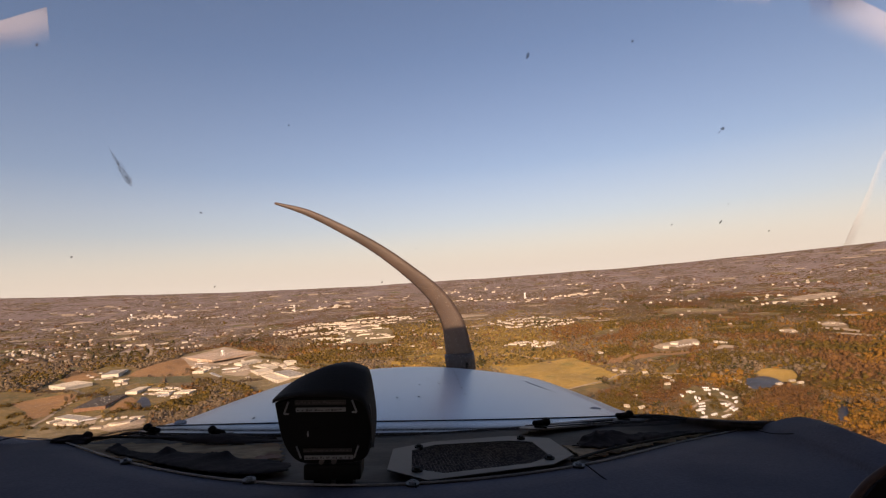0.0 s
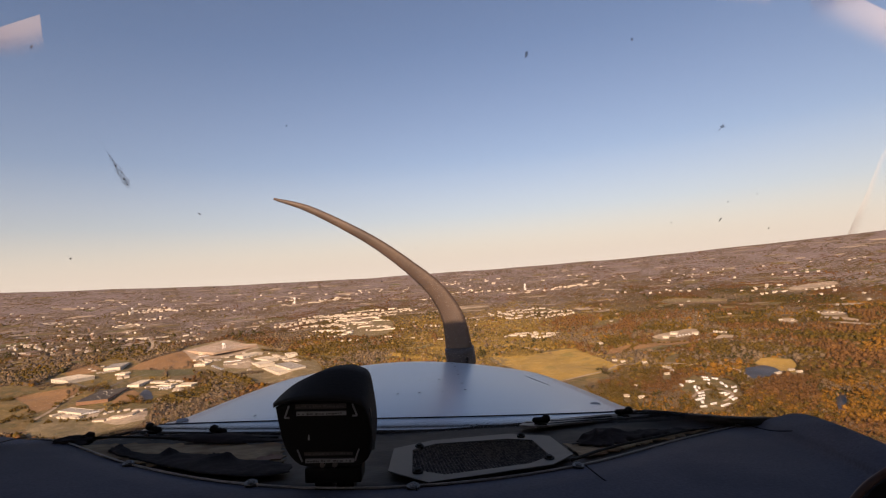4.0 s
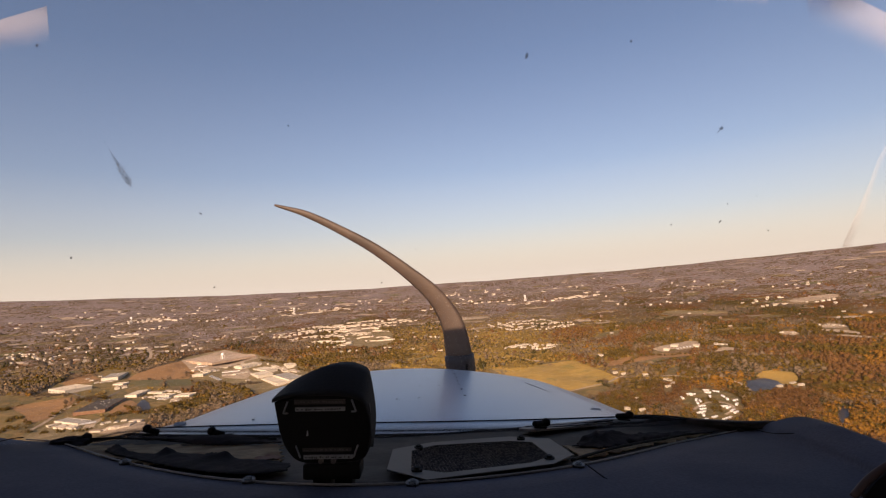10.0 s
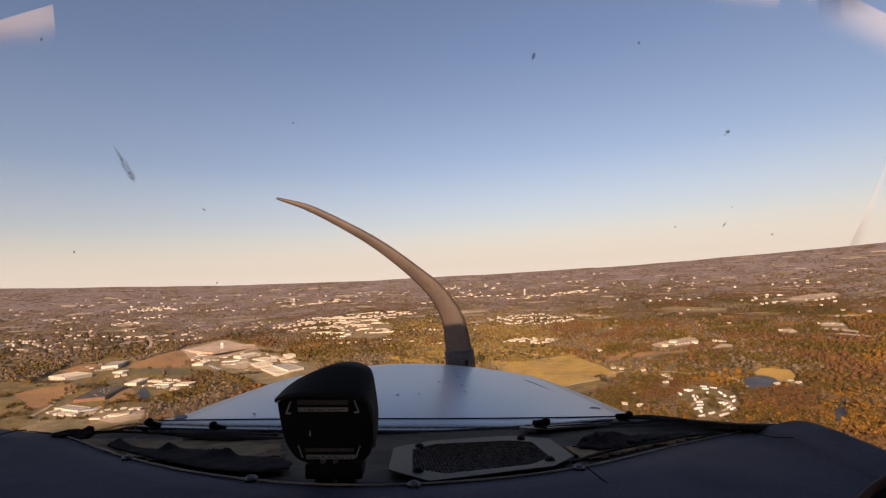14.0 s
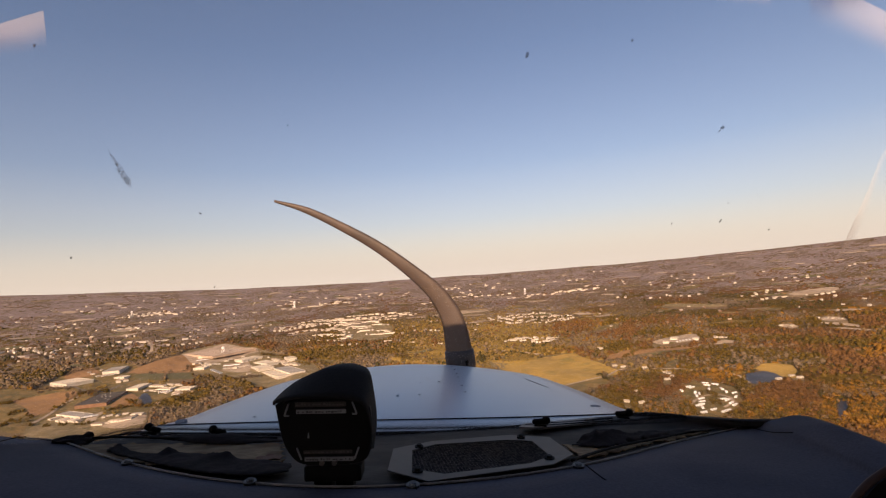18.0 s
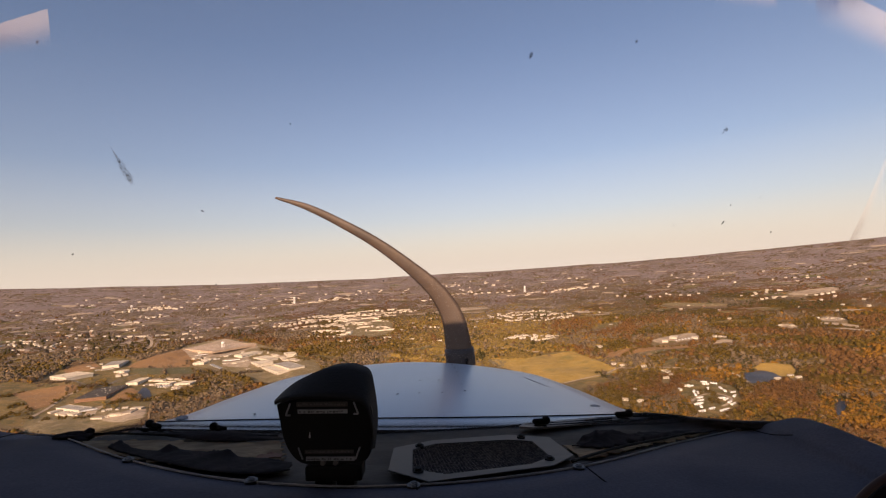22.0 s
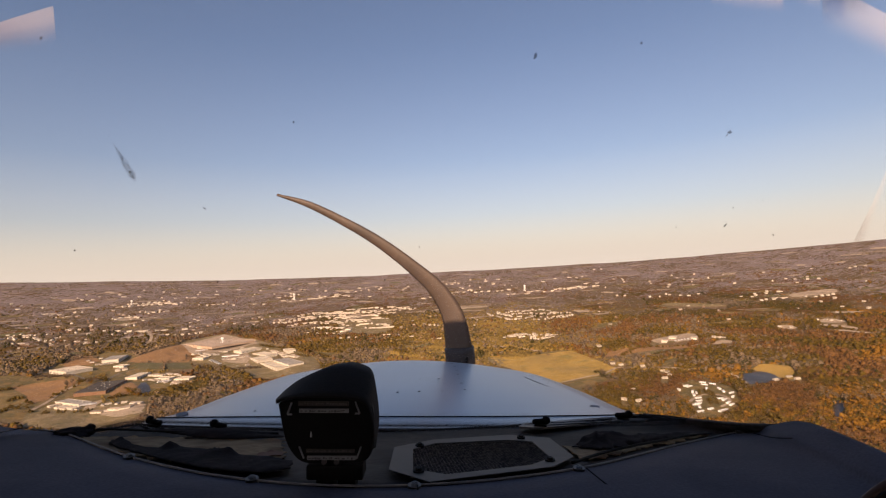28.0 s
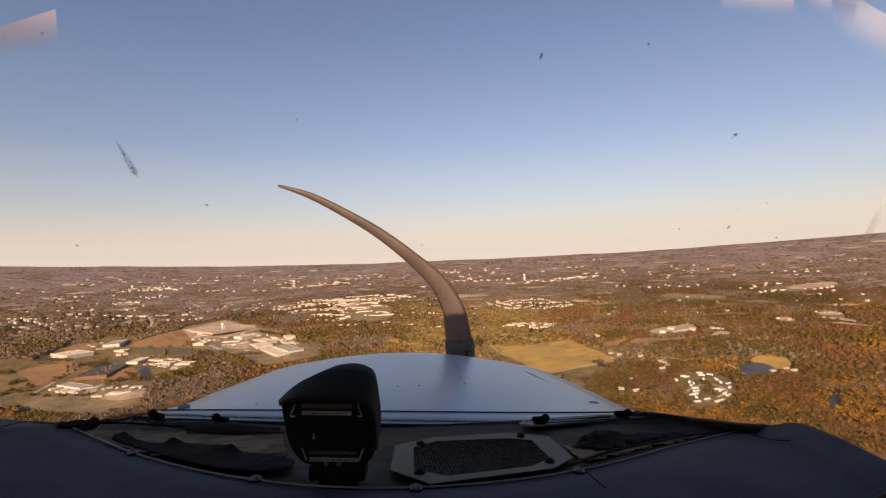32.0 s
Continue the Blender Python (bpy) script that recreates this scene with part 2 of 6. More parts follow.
M_STEEL = material("worn_steel", [(0.085, 0.083, 0.080), (0.13, 0.125, 0.12)], 0.4, metal=1.0, scale=60)
M_TRIM = material("grey_edge_piping", [(0.100, 0.099, 0.101), (0.15, 0.148, 0.15)], 0.6, scale=30)
M_END = material("red_brown_trim", [(0.03, 0.014, 0.012), (0.045, 0.02, 0.016)], 0.7, scale=30)
M_FLAP = material("rust_brown_backing", [(0.085, 0.038, 0.023), (0.12, 0.055, 0.032)], 0.9, scale=30)
M_CARD = material("grey_dial_scale", [(0.115, 0.130, 0.152), (0.155, 0.170, 0.19)], 0.6, scale=80)
M_MARK = material("dark_dial_print", [(0.02, 0.021, 0.023), (0.03, 0.031, 0.033)], 0.6, scale=80)
M_CARD_DIM = material("dim_dial_print", [(0.050, 0.042, 0.043), (0.066, 0.056, 0.056)], 0.6, scale=80)
M_CARD_RED = material("dim_red_dial_scale", [(0.020, 0.017, 0.018), (0.028, 0.023, 0.024)], 0.6, scale=80)
M_BLADE = material("worn_brown_grey_blade_paint", [(0.080, 0.056, 0.044), (0.100, 0.070, 0.054), (0.068, 0.049, 0.040)], 0.6, scale=6, fine=14)
M_CUFF = material("dark_blade_root", [(0.015, 0.013, 0.016), (0.03, 0.026, 0.03)], 0.6, scale=9)
M_CABIN = material("grey_cabin_lining", [(0.16, 0.155, 0.15), (0.20, 0.195, 0.19)], 0.9, scale=4)
M_GLASS = pane_glass("acrylic_pane")
M_HAZE = glossy_film("pale_pink_mirror_film", (1.0, 0.90, 0.97), 0.56, 0.12, 0.05)
M_STREAK = glossy_film("glare_mirror_film", (1.0, 0.95, 0.92), 0.35, 0.1, 0.05)
M_BUG = see_through("dried_insect_smear", (0.22, 0.245, 0.24), 0.095, soft=False)
M_SPECK = see_through("dark_insect_speck", (0.09, 0.11, 0.11), 0.35, soft=False)
M_BUG_THIN = see_through("thin_insect_smear", (0.40, 0.42, 0.40), 0.09, soft=False)


# ---- building blocks ----
def link_mesh(name, me, mat, parent=None, label=""):
    ob = new(name, me)
    if mat and not me.materials:
        me.materials.append(mat)
    if parent:
        ob.parent = parent
    return tagged(ob, label)


def part(name, bm, mat, parent=None, label="", smooth=False):
    me = bpy.data.meshes.new(name)
    bmesh.ops.recalc_face_normals(bm, faces=bm.faces)
    bm.to_mesh(me)
    bm.free()
    if smooth:
        me.shade_smooth()
    return link_mesh(name, me, mat, parent, label)


def thing(name, m, label, category, group="", kind=""):
    ob = new(name)
    ob.empty_display_size = 0.05
    ob.matrix_world = m
    return tagged(ob, label, category, group, kind)


def box(bm, size, at=(0, 0, 0), turn=None, bevel=0.0):
    r = bmesh.ops.create_cube(bm, size=1)
    vs = r["verts"]
    bmesh.ops.scale(bm, vec=size, verts=vs)
    if bevel:
        es = list({e for v in vs for e in v.link_edges})
        o = bmesh.ops.bevel(bm, geom=es, offset=bevel, segments=2, affect="EDGES", profile=0.6)
        vs = list({v for f in o["faces"] for v in f.verts} | {v for v in vs if v.is_valid})
    if turn:
        bmesh.ops.transform(bm, matrix=turn, verts=vs)
    bmesh.ops.translate(bm, vec=at, verts=vs)
    return vs


def boxed(size, at=(0, 0, 0), turn=None, bevel=0.0):
    bm = bmesh.new()
    box(bm, size, at, turn, bevel)
    return bm


def rod(bm, p, q, r0, r1=None, seg=10):
    p, q = Vector(p), Vector(q)
    m = Matrix.Translation((p + q) / 2) @ (q - p).to_track_quat("Z", "Y").to_matrix().to_4x4()
    bmesh.ops.create_cone(bm, cap_ends=True, segments=seg, radius1=r0, radius2=r0 if r1 is None else r1, depth=(q - p).length, matrix=m)


def smooth_line(pts, per=6):
    """A line that glides through the points (Catmull-Rom)."""
    ps = [Vector(p) for p in pts]
    ps = [ps[0] * 2 - ps[1]] + ps + [ps[-1] * 2 - ps[-2]]
    out = []
    for i in range(1, len(ps) - 2):
        p0, p1, p2, p3 = ps[i - 1:i + 3]
        for k in range(per):
            t = k / per
            out.append(0.5 * (2 * p1 + (p2 - p0) * t + (2 * p0 - 5 * p1 + 4 * p2 - p3) * t * t + (3 * p1 - p0 - 3 * p2 + p3) * t ** 3))
    return out + [ps[-2]]


def tube(pts, r, seg=8, per=6):
    bm = bmesh.new()
    line = smooth_line(pts, per)
    rings = []
    for i, p in enumerate(line):
        d = (line[min(i + 1, len(line) - 1)] - line[max(i - 1, 0)]).normalized()
        q = d.to_track_quat("Z", "Y")
        rings.append([bm.verts.new(p + q @ Vector((r * math.cos(t), r * math.sin(t), 0))) for t in [2 * math.pi * k / seg for k in range(seg)]])
    for a, b in zip(rings, rings[1:]):
        for k in range(seg):
            bm.faces.new((a[k], a[(k + 1) % seg], b[(k + 1) % seg], b[k]))
    bm.faces.new(rings[0]), bm.faces.new(rings[-1])
    return bm


def sheet(rows, thick):
    """A sheet with thickness through rows of points; the second skin lies below the first."""
    bm = bmesh.new()
    skins = []
    for dz in (0, -thick):
        skins.append([[bm.verts.new((p[0], p[1], p[2] + dz)) for p in row] for row in rows])
    n, m = len(rows), len(rows[0])
    for s, g in enumerate(skins):
        for i in range(n - 1):
            for j in range(m - 1):
                bm.faces.new((g[i][j], g[i][j + 1], g[i + 1][j + 1], g[i + 1][j]))
    rim = [(i, 0) for i in range(n)] + [(n - 1, j) for j in range(1, m)] + [(i, m - 1) for i in range(n - 2, -1, -1)] + [(0, j) for j in range(m - 2, 0, -1)]
    for (a, b), (c, d) in zip(rim, rim[1:] + rim[:1]):
        bm.faces.new((skins[0][a][b], skins[0][c][d], skins[1][c][d], skins[1][a][b]))
    return bm


def plate(pts, thick, up=Vector((0, 0, 1))):
    """A flat plate with the outline pts, thick along up."""
    bm = bmesh.new()
    low = [bm.verts.new(Vector(p)) for p in pts]
    high = [bm.verts.new(Vector(p) + up * thick) for p in pts]
    bm.faces.new(low), bm.faces.new(high)
    for i in range(len(pts)):
        j = (i + 1) % len(pts)
        bm.faces.new((low[i], low[j], high[j], high[i]))
    return bm


def ragged(pts, seed, wild=0.004):
    """The outline of a torn sheet."""
    rnd = random.Random(seed)
    ring = [Vector(p) for p in pts]
    out = []
    for a, b in zip(ring, ring[1:] + ring[:1]):
        n = max(2, int((b - a).length / 0.007))
        out += [a.lerp(b, k / n) + Vector((rnd.uniform(-1, 1), rnd.uniform(-1, 1), 0)) * wild for k in range(n)]
    return out


def lump(size, at, seed, rough=0.25, sub=3):
    """A crumpled heap: a sphere pushed about by noise and flattened below."""
    bm = bmesh.new()
    bmesh.ops.create_icosphere(bm, subdivisions=sub, radius=0.5)
    for v in bm.verts:
        k = 1 + rough * (noise.noise(v.co * 3 + Vector((seed, 0, 0))) * 1.4 + noise.noise(v.co * 7 + Vector((0, seed, 0))) * 0.5)
        v.co *= k
        v.co = Vector((v.co.x * size[0], v.co.y * size[1], max(v.co.z, -0.18) * size[2])) + Vector(at)
    return bm


# ---- the land ----
def rise(r):
    """The land lies flat under the aircraft and climbs slowly towards the far rim."""
    return 284 * np.clip((np.asarray(r, float) - 1500) / 3350, 0, None) ** 1.5


def rim(x, y):
    """Low ridges: the far rim stands a little higher to both sides."""
    r = np.hypot(x, y)
    b = np.arctan2(x, y)
    far = np.clip((r - 4000) / 850, 0, 1)
    bow = 70 * np.clip(np.abs(b) / 0.66, 0, 1.15) ** 2 * np.clip((r - 1500) / 3350, 0, 1) ** 1.5
    # rolling ground
    roll = np.sin(x / 52 + 1.7 * np.sin(y / 95)) * np.sin(y / 66 + 1.4 * np.sin(x / 120)) + 0.8 * np.sin((x + 0.6 * y) / 37 + 2 * np.sin((y - x) / 140))
    return bow + 3.2 * roll * np.clip((r - 500) / 600, 0, 1) * np.clip((4300 - r) / 2500, 0, 1) + far * (2.5 * np.sin(b * 9 + 1) + 1.6 * np.sin(b * 23 + 2) + 1.2 * np.sin(b * 51))


def land(x, y):
    return rise(np.hypot(x, y)) + rim(x, y)


def build_ground():
    rings = np.concatenate(([0], np.linspace(200, 1500, 60), np.linspace(1520, 4860, 150)))
    seg = 360
    an = np.linspace(0, 2 * np.pi, seg, endpoint=False)
    verts, faces = [(0, 0, 0)], []
    for r in rings[1:]:
        x, y = r * np.sin(an), r * np.cos(an)
        verts += list(zip(x, y, land(x, y)))
    for k in range(seg):
        faces.append((0, 1 + (k + 1) % seg, 1 + k))
    for i in range(len(rings) - 2):
        o, p = 1 + i * seg, 1 + (i + 1) * seg
        for k in range(seg):
            j = (k + 1) % seg
            faces.append((o + k, o + j, p + j, p + k))
    me = bpy.data.meshes.new("ground")
    me.from_pydata(verts, [], faces)
    me.shade_smooth()
    # the outer rings get the haze-greyed colour, with a ragged start
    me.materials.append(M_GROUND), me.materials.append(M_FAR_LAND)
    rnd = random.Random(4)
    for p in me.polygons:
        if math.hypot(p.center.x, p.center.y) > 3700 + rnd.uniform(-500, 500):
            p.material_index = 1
    return tagged(link_mesh("ground", me, M_GROUND), "autumn countryside ground of meadow and leaf litter to the horizon", "ground", kind="structure")


build_ground()
CLEAR = []  # outlines free of woods


def patch(name, pts, mat, label, lift=0.5, category="field", clear=True, jag=False):
    """A field, lot or pond draped over the land, its outline softened."""
    ring = list(pts) + [pts[0]]
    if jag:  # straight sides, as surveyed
        line = [Vector((*a, 0)).lerp(Vector((*b, 0)), k / 4) for a, b in zip(ring, ring[1:]) for k in range(4)]
    else:
        line = smooth_line([(*p, 0) for p in ring], 5)[:-1]
    rnd = random.Random(len(CLEAR) + 3)
    line = [p + Vector((rnd.uniform(-4, 4), rnd.uniform(-4, 4), 0)) for p in line]
    if clear:
        CLEAR.append(np.array([(p.x, p.y) for p in line]))
        mid = sum(line, Vector()) / len(line)
        deep = min(9 * mid.length / 300, 70) if clear is True else 14
        for k in range(1, int(deep / 14) + 1):  # grass verges on the near side
            back = -mid.normalized() * 14 * k
            CLEAR.append(np.array([(p.x + back.x, p.y + back.y) for p in line]))
    bm = bmesh.new()
    f = bm.faces.new([bm.verts.new(p) for p in line])
    bmesh.ops.triangulate(bm, faces=[f])
    for _ in range(7):
        long = [e for e in bm.edges if e.calc_length() > 30]
        if not long:
            break
        bmesh.ops.subdivide_edges(bm, edges=long, cuts=1)
        bmesh.ops.triangulate(bm, faces=[f for f in bm.faces if len(f.verts) > 3])
    for v in bm.verts:
        v.co.z = float(land(v.co.x, v.co.y)) + lift
    bm.normal_update()
    if sum(f.normal.z for f in bm.faces) < 0:
        bmesh.ops.reverse_faces(bm, faces=bm.faces[:])
    me = bpy.data.meshes.new(name)
    bm.to_mesh(me)
    bm.free()
    return tagged(link_mesh(name, me, mat), label, category, kind="structure")


def road(name, pts, width, label, mat=None):
    line = smooth_line([(*p, 0) for p in pts], 8)
    bm = bmesh.new()
    prev = None
    for i, p in enumerate(line):
        d = (line[min(i + 1, len(line) - 1)] - line[max(i - 1, 0)]).normalized()
        s = Vector((-d.y, d.x, 0)) * width / 2
        cur = []
        for q in (p + s, p - s):
            cur.append(bm.verts.new((q.x, q.y, float(land(q.x, q.y)) + 1.1)))
        if prev:
            bm.faces.new((prev[0], prev[1], cur[1], cur[0]))
        prev = cur
    CLEAR.append(np.array([(p.x - width, p.y) for p in line] + [(p.x + width, p.y) for p in reversed(line)]))
    return tagged(part(name, bm, mat or M_ROAD), label, "road", kind="structure")


patch("field_1", [(135, 1659), (236, 1619), (315, 1690), (378, 1711), (421, 1686), (449, 1589), (465, 1475), (482, 1416), (416, 1328), (354, 1298), (297, 1279), (260, 1275), (209, 1402)], M_FIELD_GOLD, "mown golden grass hill field among autumn woods")
patch("field_2", [(299, 1267), (401, 1316), (431, 1299), (372, 1237), (318, 1131), (266, 1129)], M_FIELD_GREEN, "greenish pasture below the golden field")
patch("field_3", [(487, 1567), (535, 1655), (577, 1665), (636, 1668), (730, 1709), (806, 1667), (798, 1628), (685, 1609), (589, 1599), (514, 1568)], M_FIELD_RED, "long strip of bare red clay soil", jag=True)
patch("field_4", [(503, 1438), (585, 1571), (679, 1595), (763, 1599), (702, 1520), (595, 1408), (549, 1415)], M_FIELD_OLIVE, "dark green strip of young pines", clear=False)
patch("field_5", [(808, 1332), (854, 1361), (881, 1343), (902, 1308), (877, 1260), (830, 1205), (816, 1229), (826, 1286)], M_FIELD_GOLD, "golden meadow beside the pond")
patch("field_6", [(607, 1413), (674, 1501), (695, 1491), (634, 1395)], M_FIELD_GREEN, "narrow green clearing along a lane")
patch("field_7", [(-1183, 1215), (-1549, 1595), (-1341, 1605), (-1382, 1751), (-1365, 1863), (-1348, 1962), (-1219, 1934), (-1058, 1745), (-918, 1627), (-807, 1571), (-785, 1479), (-847, 1412), (-736, 1206), (-772, 1096)], M_FIELD_GREEN, "wide autumn pasture round the industrial sheds", 0.3, jag=True)
patch("field_8", [(-1167, 1804), (-1176, 1907), (-1142, 2033), (-1116, 2116), (-1021, 2064), (-944, 1880), (-928, 1786), (-1007, 1788), (-1064, 1756)], M_FIELD_RED, "ploughed brown clay field", jag=True)
patch("field_9", [(-1102, 1731), (-1098, 1778), (-1019, 1780), (-964, 1663), (-1022, 1663)], M_FIELD_OLIVE, "dark cover crop plot", 0.8, jag=True)
patch("field_10", [(-999, 1766), (-920, 1776), (-855, 1674), (-931, 1652)], M_FIELD_OLIVE, "dark cover crop plot", 0.8, jag=True)
patch("field_11", [(-1374, 1786), (-1417, 1876), (-1360, 1902), (-1258, 1806), (-1256, 1740), (-1331, 1735)], M_FIELD_RED, "bare orange clay lot at the wood's edge", 0.8, jag=True)
patch("field_12", [(-1299, 1478), (-1278, 1508), (-1217, 1562), (-1182, 1573), (-1132, 1518), (-1121, 1458), (-1081, 1356), (-1086, 1297), (-1111, 1302), (-1169, 1378)], M_FIELD_RED, "ploughed brown field beside the sheds", 0.8, jag=True)
patch("field_13", [(-932, 1368), (-957, 1447), (-971, 1521), (-911, 1455), (-886, 1398), (-900, 1337)], M_FIELD_RED, "scraped orange clay building plot", 0.8, jag=True)
patch("field_14", [(-1095, 2023), (-1135, 2154), (-1033, 2312), (-813, 2157), (-677, 2023), (-480, 1790), (-433, 1605), (-568, 1526), (-778, 1729), (-916, 1789)], M_FIELD_TAN, "worn grass between warehouses", 0.3)
patch("field_15", [(-910, 2601), (-870, 2824), (-642, 2969), (-309, 3039), (-182, 2935), (-271, 2619), (-268, 2292), (-378, 2163), (-592, 2232), (-799, 2444)], M_FIELD_TAN, "open industrial land with worn grass", 0.3, clear=False)
patch("field_25", [(-593, 2763), (-484, 2830), (-298, 2646), (-271, 2323), (-371, 2285), (-512, 2416)], M_FIELD_TAN, "open worn grass between factory halls", 0.5)
patch("field_16", [(-87, 2848), (37, 2971), (241, 2969), (216, 2871), (34, 2861)], M_LOT, "pale bare clearing in the woods")
patch("field_17", [(611, 2097), (674, 2170), (743, 2218), (766, 2178), (704, 2099)], M_FIELD_GREEN, "small round hilltop pasture")
patch("field_18", [(1105, 2550), (1201, 2553), (1343, 2355), (1247, 2369), (1145, 2439)], M_FIELD_TAN, "far tan stubble field")
patch("field_19", [(1673, 2415), (1790, 2470), (1871, 2444), (1909, 2432), (1890, 2361), (1783, 2351), (1686, 2360)], M_LOT, "far pale bare hillside field")
patch("field_20", [(875, 1658), (942, 1702), (967, 1679), (920, 1658)], M_LOT, "pale strip of bare soil in the woods")
patch("field_21", [(-194, 1784), (-82, 2200), (147, 1963), (193, 1643), (119, 1498), (-164, 1465)], M_FIELD_TAN, "dull pasture below the nose", clear=False)
patch("field_22", [(1389, 1875), (1459, 1881), (1466, 1807), (1417, 1804)], M_LOT, "pale strip of bare soil in the woods")
patch("field_23", [(1223, 1837), (1273, 1848), (1276, 1802), (1242, 1794)], M_LOT, "pale strip of bare soil in the woods")
patch("field_24", [(-1774, 2669), (-1772, 2751), (-1720, 2779), (-1712, 2710), (-1719, 2636)], M_LOT, "pale lot at the edge of the old town")
patch("field_301", [(-1038, 1222), (-1018, 1303), (-911, 1256), (-882, 1298), (-770, 1257), (-714, 1154), (-755, 1072), (-920, 1097)], M_FIELD_TAN, "worn tan grass along the near road", 0.7)
patch("lot_8", [(-852, 1209), (-817, 1222), (-796, 1277), (-759, 1243), (-720, 1164), (-762, 1147)], M_LOT, "pale gravel strip with small sheds", 1.0, clear=False, jag=True)
patch("lot_1", [(723, 1769), (802, 1821), (895, 1861), (930, 1844), (888, 1740), (822, 1716), (746, 1723)], M_LOT, "pale paved lot round school buildings", jag=True)
patch("lot_2", [(-910, 1236), (-945, 1295), (-915, 1320), (-890, 1251)], M_LOT, "pale concrete yard beside a grey shed", 0.8, clear=False, jag=True)
patch("lot_3", [(-810, 1779), (-851, 1895), (-778, 1928), (-707, 1810), (-705, 1742), (-760, 1756)], M_LOT, "pale concrete truck yard", 0.8, clear=False, jag=True)
patch("lot_4", [(-1124, 2095), (-976, 1909), (-870, 1938), (-793, 2089), (-842, 2187), (-1033, 2312)], M_LOT, "wide pale paved yard of a large plant", 0.8, clear=False, jag=True)
patch("field_300", [(518, 1147), (557, 1186), (636, 1246), (648, 1168), (640, 1100), (576, 1003), (515, 949), (464, 925), (491, 1007)], M_FIELD_GREEN, "worn golden grass of the mobile home park")
patch("pond_1", [(751, 1263), (710, 1190), (725, 1164), (769, 1180), (811, 1221), (828, 1277), (808, 1302)], M_POND, "dark still farm pond beside a meadow", 0.9, "pond")
patch("pond_2", [(-870, 1395), (-915, 1474), (-918, 1507), (-865, 1444), (-815, 1343)], M_POND, "small dark retention pond", 0.9, "pond")
patch("pond_3", [(740, 967), (772, 994), (773, 977), (708, 898), (682, 886)], M_POND, "small dark pond hidden in gold woods", 0.9, "pond")
def clearings():
    """Small fields, cut strips and yards strewn through the woods."""
    rnd = random.Random(77)
    kinds = ((M_LOT, "pale bare strip in distant woods"), (M_FIELD_GREEN, "small pasture among distant woods"), (M_FIELD_GREEN, "narrow meadow among distant woods"), (M_FIELD_OLIVE, "dark crop plot among distant woods"))
    for k in range(170):
        r = 1650 + 2950 * rnd.random() ** 0.8
        b = radians(rnd.uniform(-46, 46))
        if r < 2100 and b < radians(-18):
            continue
        cx, cy = r * math.sin(b), r * math.cos(b)
        lx, ly, an = rnd.uniform(22, 90), rnd.uniform(12, 34) * r / 2500, b + rnd.uniform(-0.5, 0.5)
        pts = []
        for j in range(7):
            th = 2 * math.pi * j / 7
            q = rnd.uniform(0.6, 1.15)
            ex, ey = lx * math.cos(th) * q, ly * math.sin(th) * q
            pts.append((cx + ex * math.cos(an) + ey * math.sin(an), cy - ex * math.sin(an) + ey * math.cos(an)))
        m, label = rnd.choice(kinds)
        patch("field_%d" % (30 + k), pts, m, label, 0.6, clear=1)


clearings()


def far_strips():
    """Cut strips, fields and bare stands lying across the far land, too small to tell apart."""
    rnd = random.Random(91)
    vs, fs = [], []
    for k in range(230):
        r, b = rnd.uniform(2500, 4780), radians(rnd.uniform(-47, 47))
        half, deep, lean = rnd.uniform(12, 75) / r * (0.6 + r / 4000), rnd.uniform(8, 30), rnd.uniform(-0.5, 0.5)
        o, n, ring = len(vs), 7, []
        for i in range(n):
            q = i / (n - 1) * 2 - 1
            for s in (-1, 1):
                rr = r + s * deep * (1 - 0.75 * q * q) * rnd.uniform(0.7, 1.2) + lean * q * half * r * 0.3
                x, y = rr * math.sin(b + q * half), rr * math.cos(b + q * half)
                vs.append((x, y, float(land(x, y)) + 2.2))
        for i in range(n - 1):
            fs.append((o + 2 * i, o + 2 * i + 2, o + 2 * i + 3, o + 2 * i + 1))
        CLEAR.append(np.array([vs[o + 2 * i][:2] for i in range(n)] + [vs[o + 2 * i + 1][:2] for i in reversed(range(n))]))
    me = bpy.data.meshes.new("far_fields")
    me.from_pydata(vs, [], fs)
    tagged(link_mesh("far_fields", me, M_STRIPS), "thin pale and dark fields across the far land", "fields", kind="stuff")


far_strips()
patch("lot_5", [(-845, 2590), (-791, 2771), (-655, 2874), (-587, 2703), (-663, 2516), (-756, 2441)], M_LOT, "pale gravel yard among factory halls", 0.9, clear=False, jag=True)
patch("lot_6", [(-621, 2864), (-443, 2998), (-223, 3044), (-182, 2935), (-321, 2819), (-521, 2679)], M_LOT, "pale gravel yard among factory halls", 0.9, clear=False, jag=True)
patch("lot_7", [(-651, 2312), (-578, 2395), (-489, 2356), (-498, 2269), (-579, 2233)], M_LOT, "pale gravel yard among factory halls", 0.9, clear=False, jag=True)
road("road_1", [(-1542, 1626), (-1374, 1623), (-1323, 1675), (-1154, 1572), (-1055, 1531), (-1081, 1637), (-1034, 1705)], 7, "grey country road through the pasture")
road("road_2", [(-1113, 1492), (-1108, 1420), (-1067, 1332), (-1043, 1245)], 9, "pale access road beside the brick warehouse", M_LOT)
road("road_3", [(266, 1272), (297, 1279), (355, 1302), (411, 1338), (488, 1432), (562, 1406), (625, 1371), (685, 1308), (719, 1264), (710, 1183)], 7, "pale farm lane along the golden field", M_LOT)
road("road_4", [(444, 3306), (608, 3364), (825, 3381), (1018, 3435)], 36, "pale highway strip through the town", M_LOT)
road("road_5", [(-1107, 3365), (-974, 3439), (-854, 3513), (-759, 3641)], 40, "pale highway strip by the shops", M_LOT)
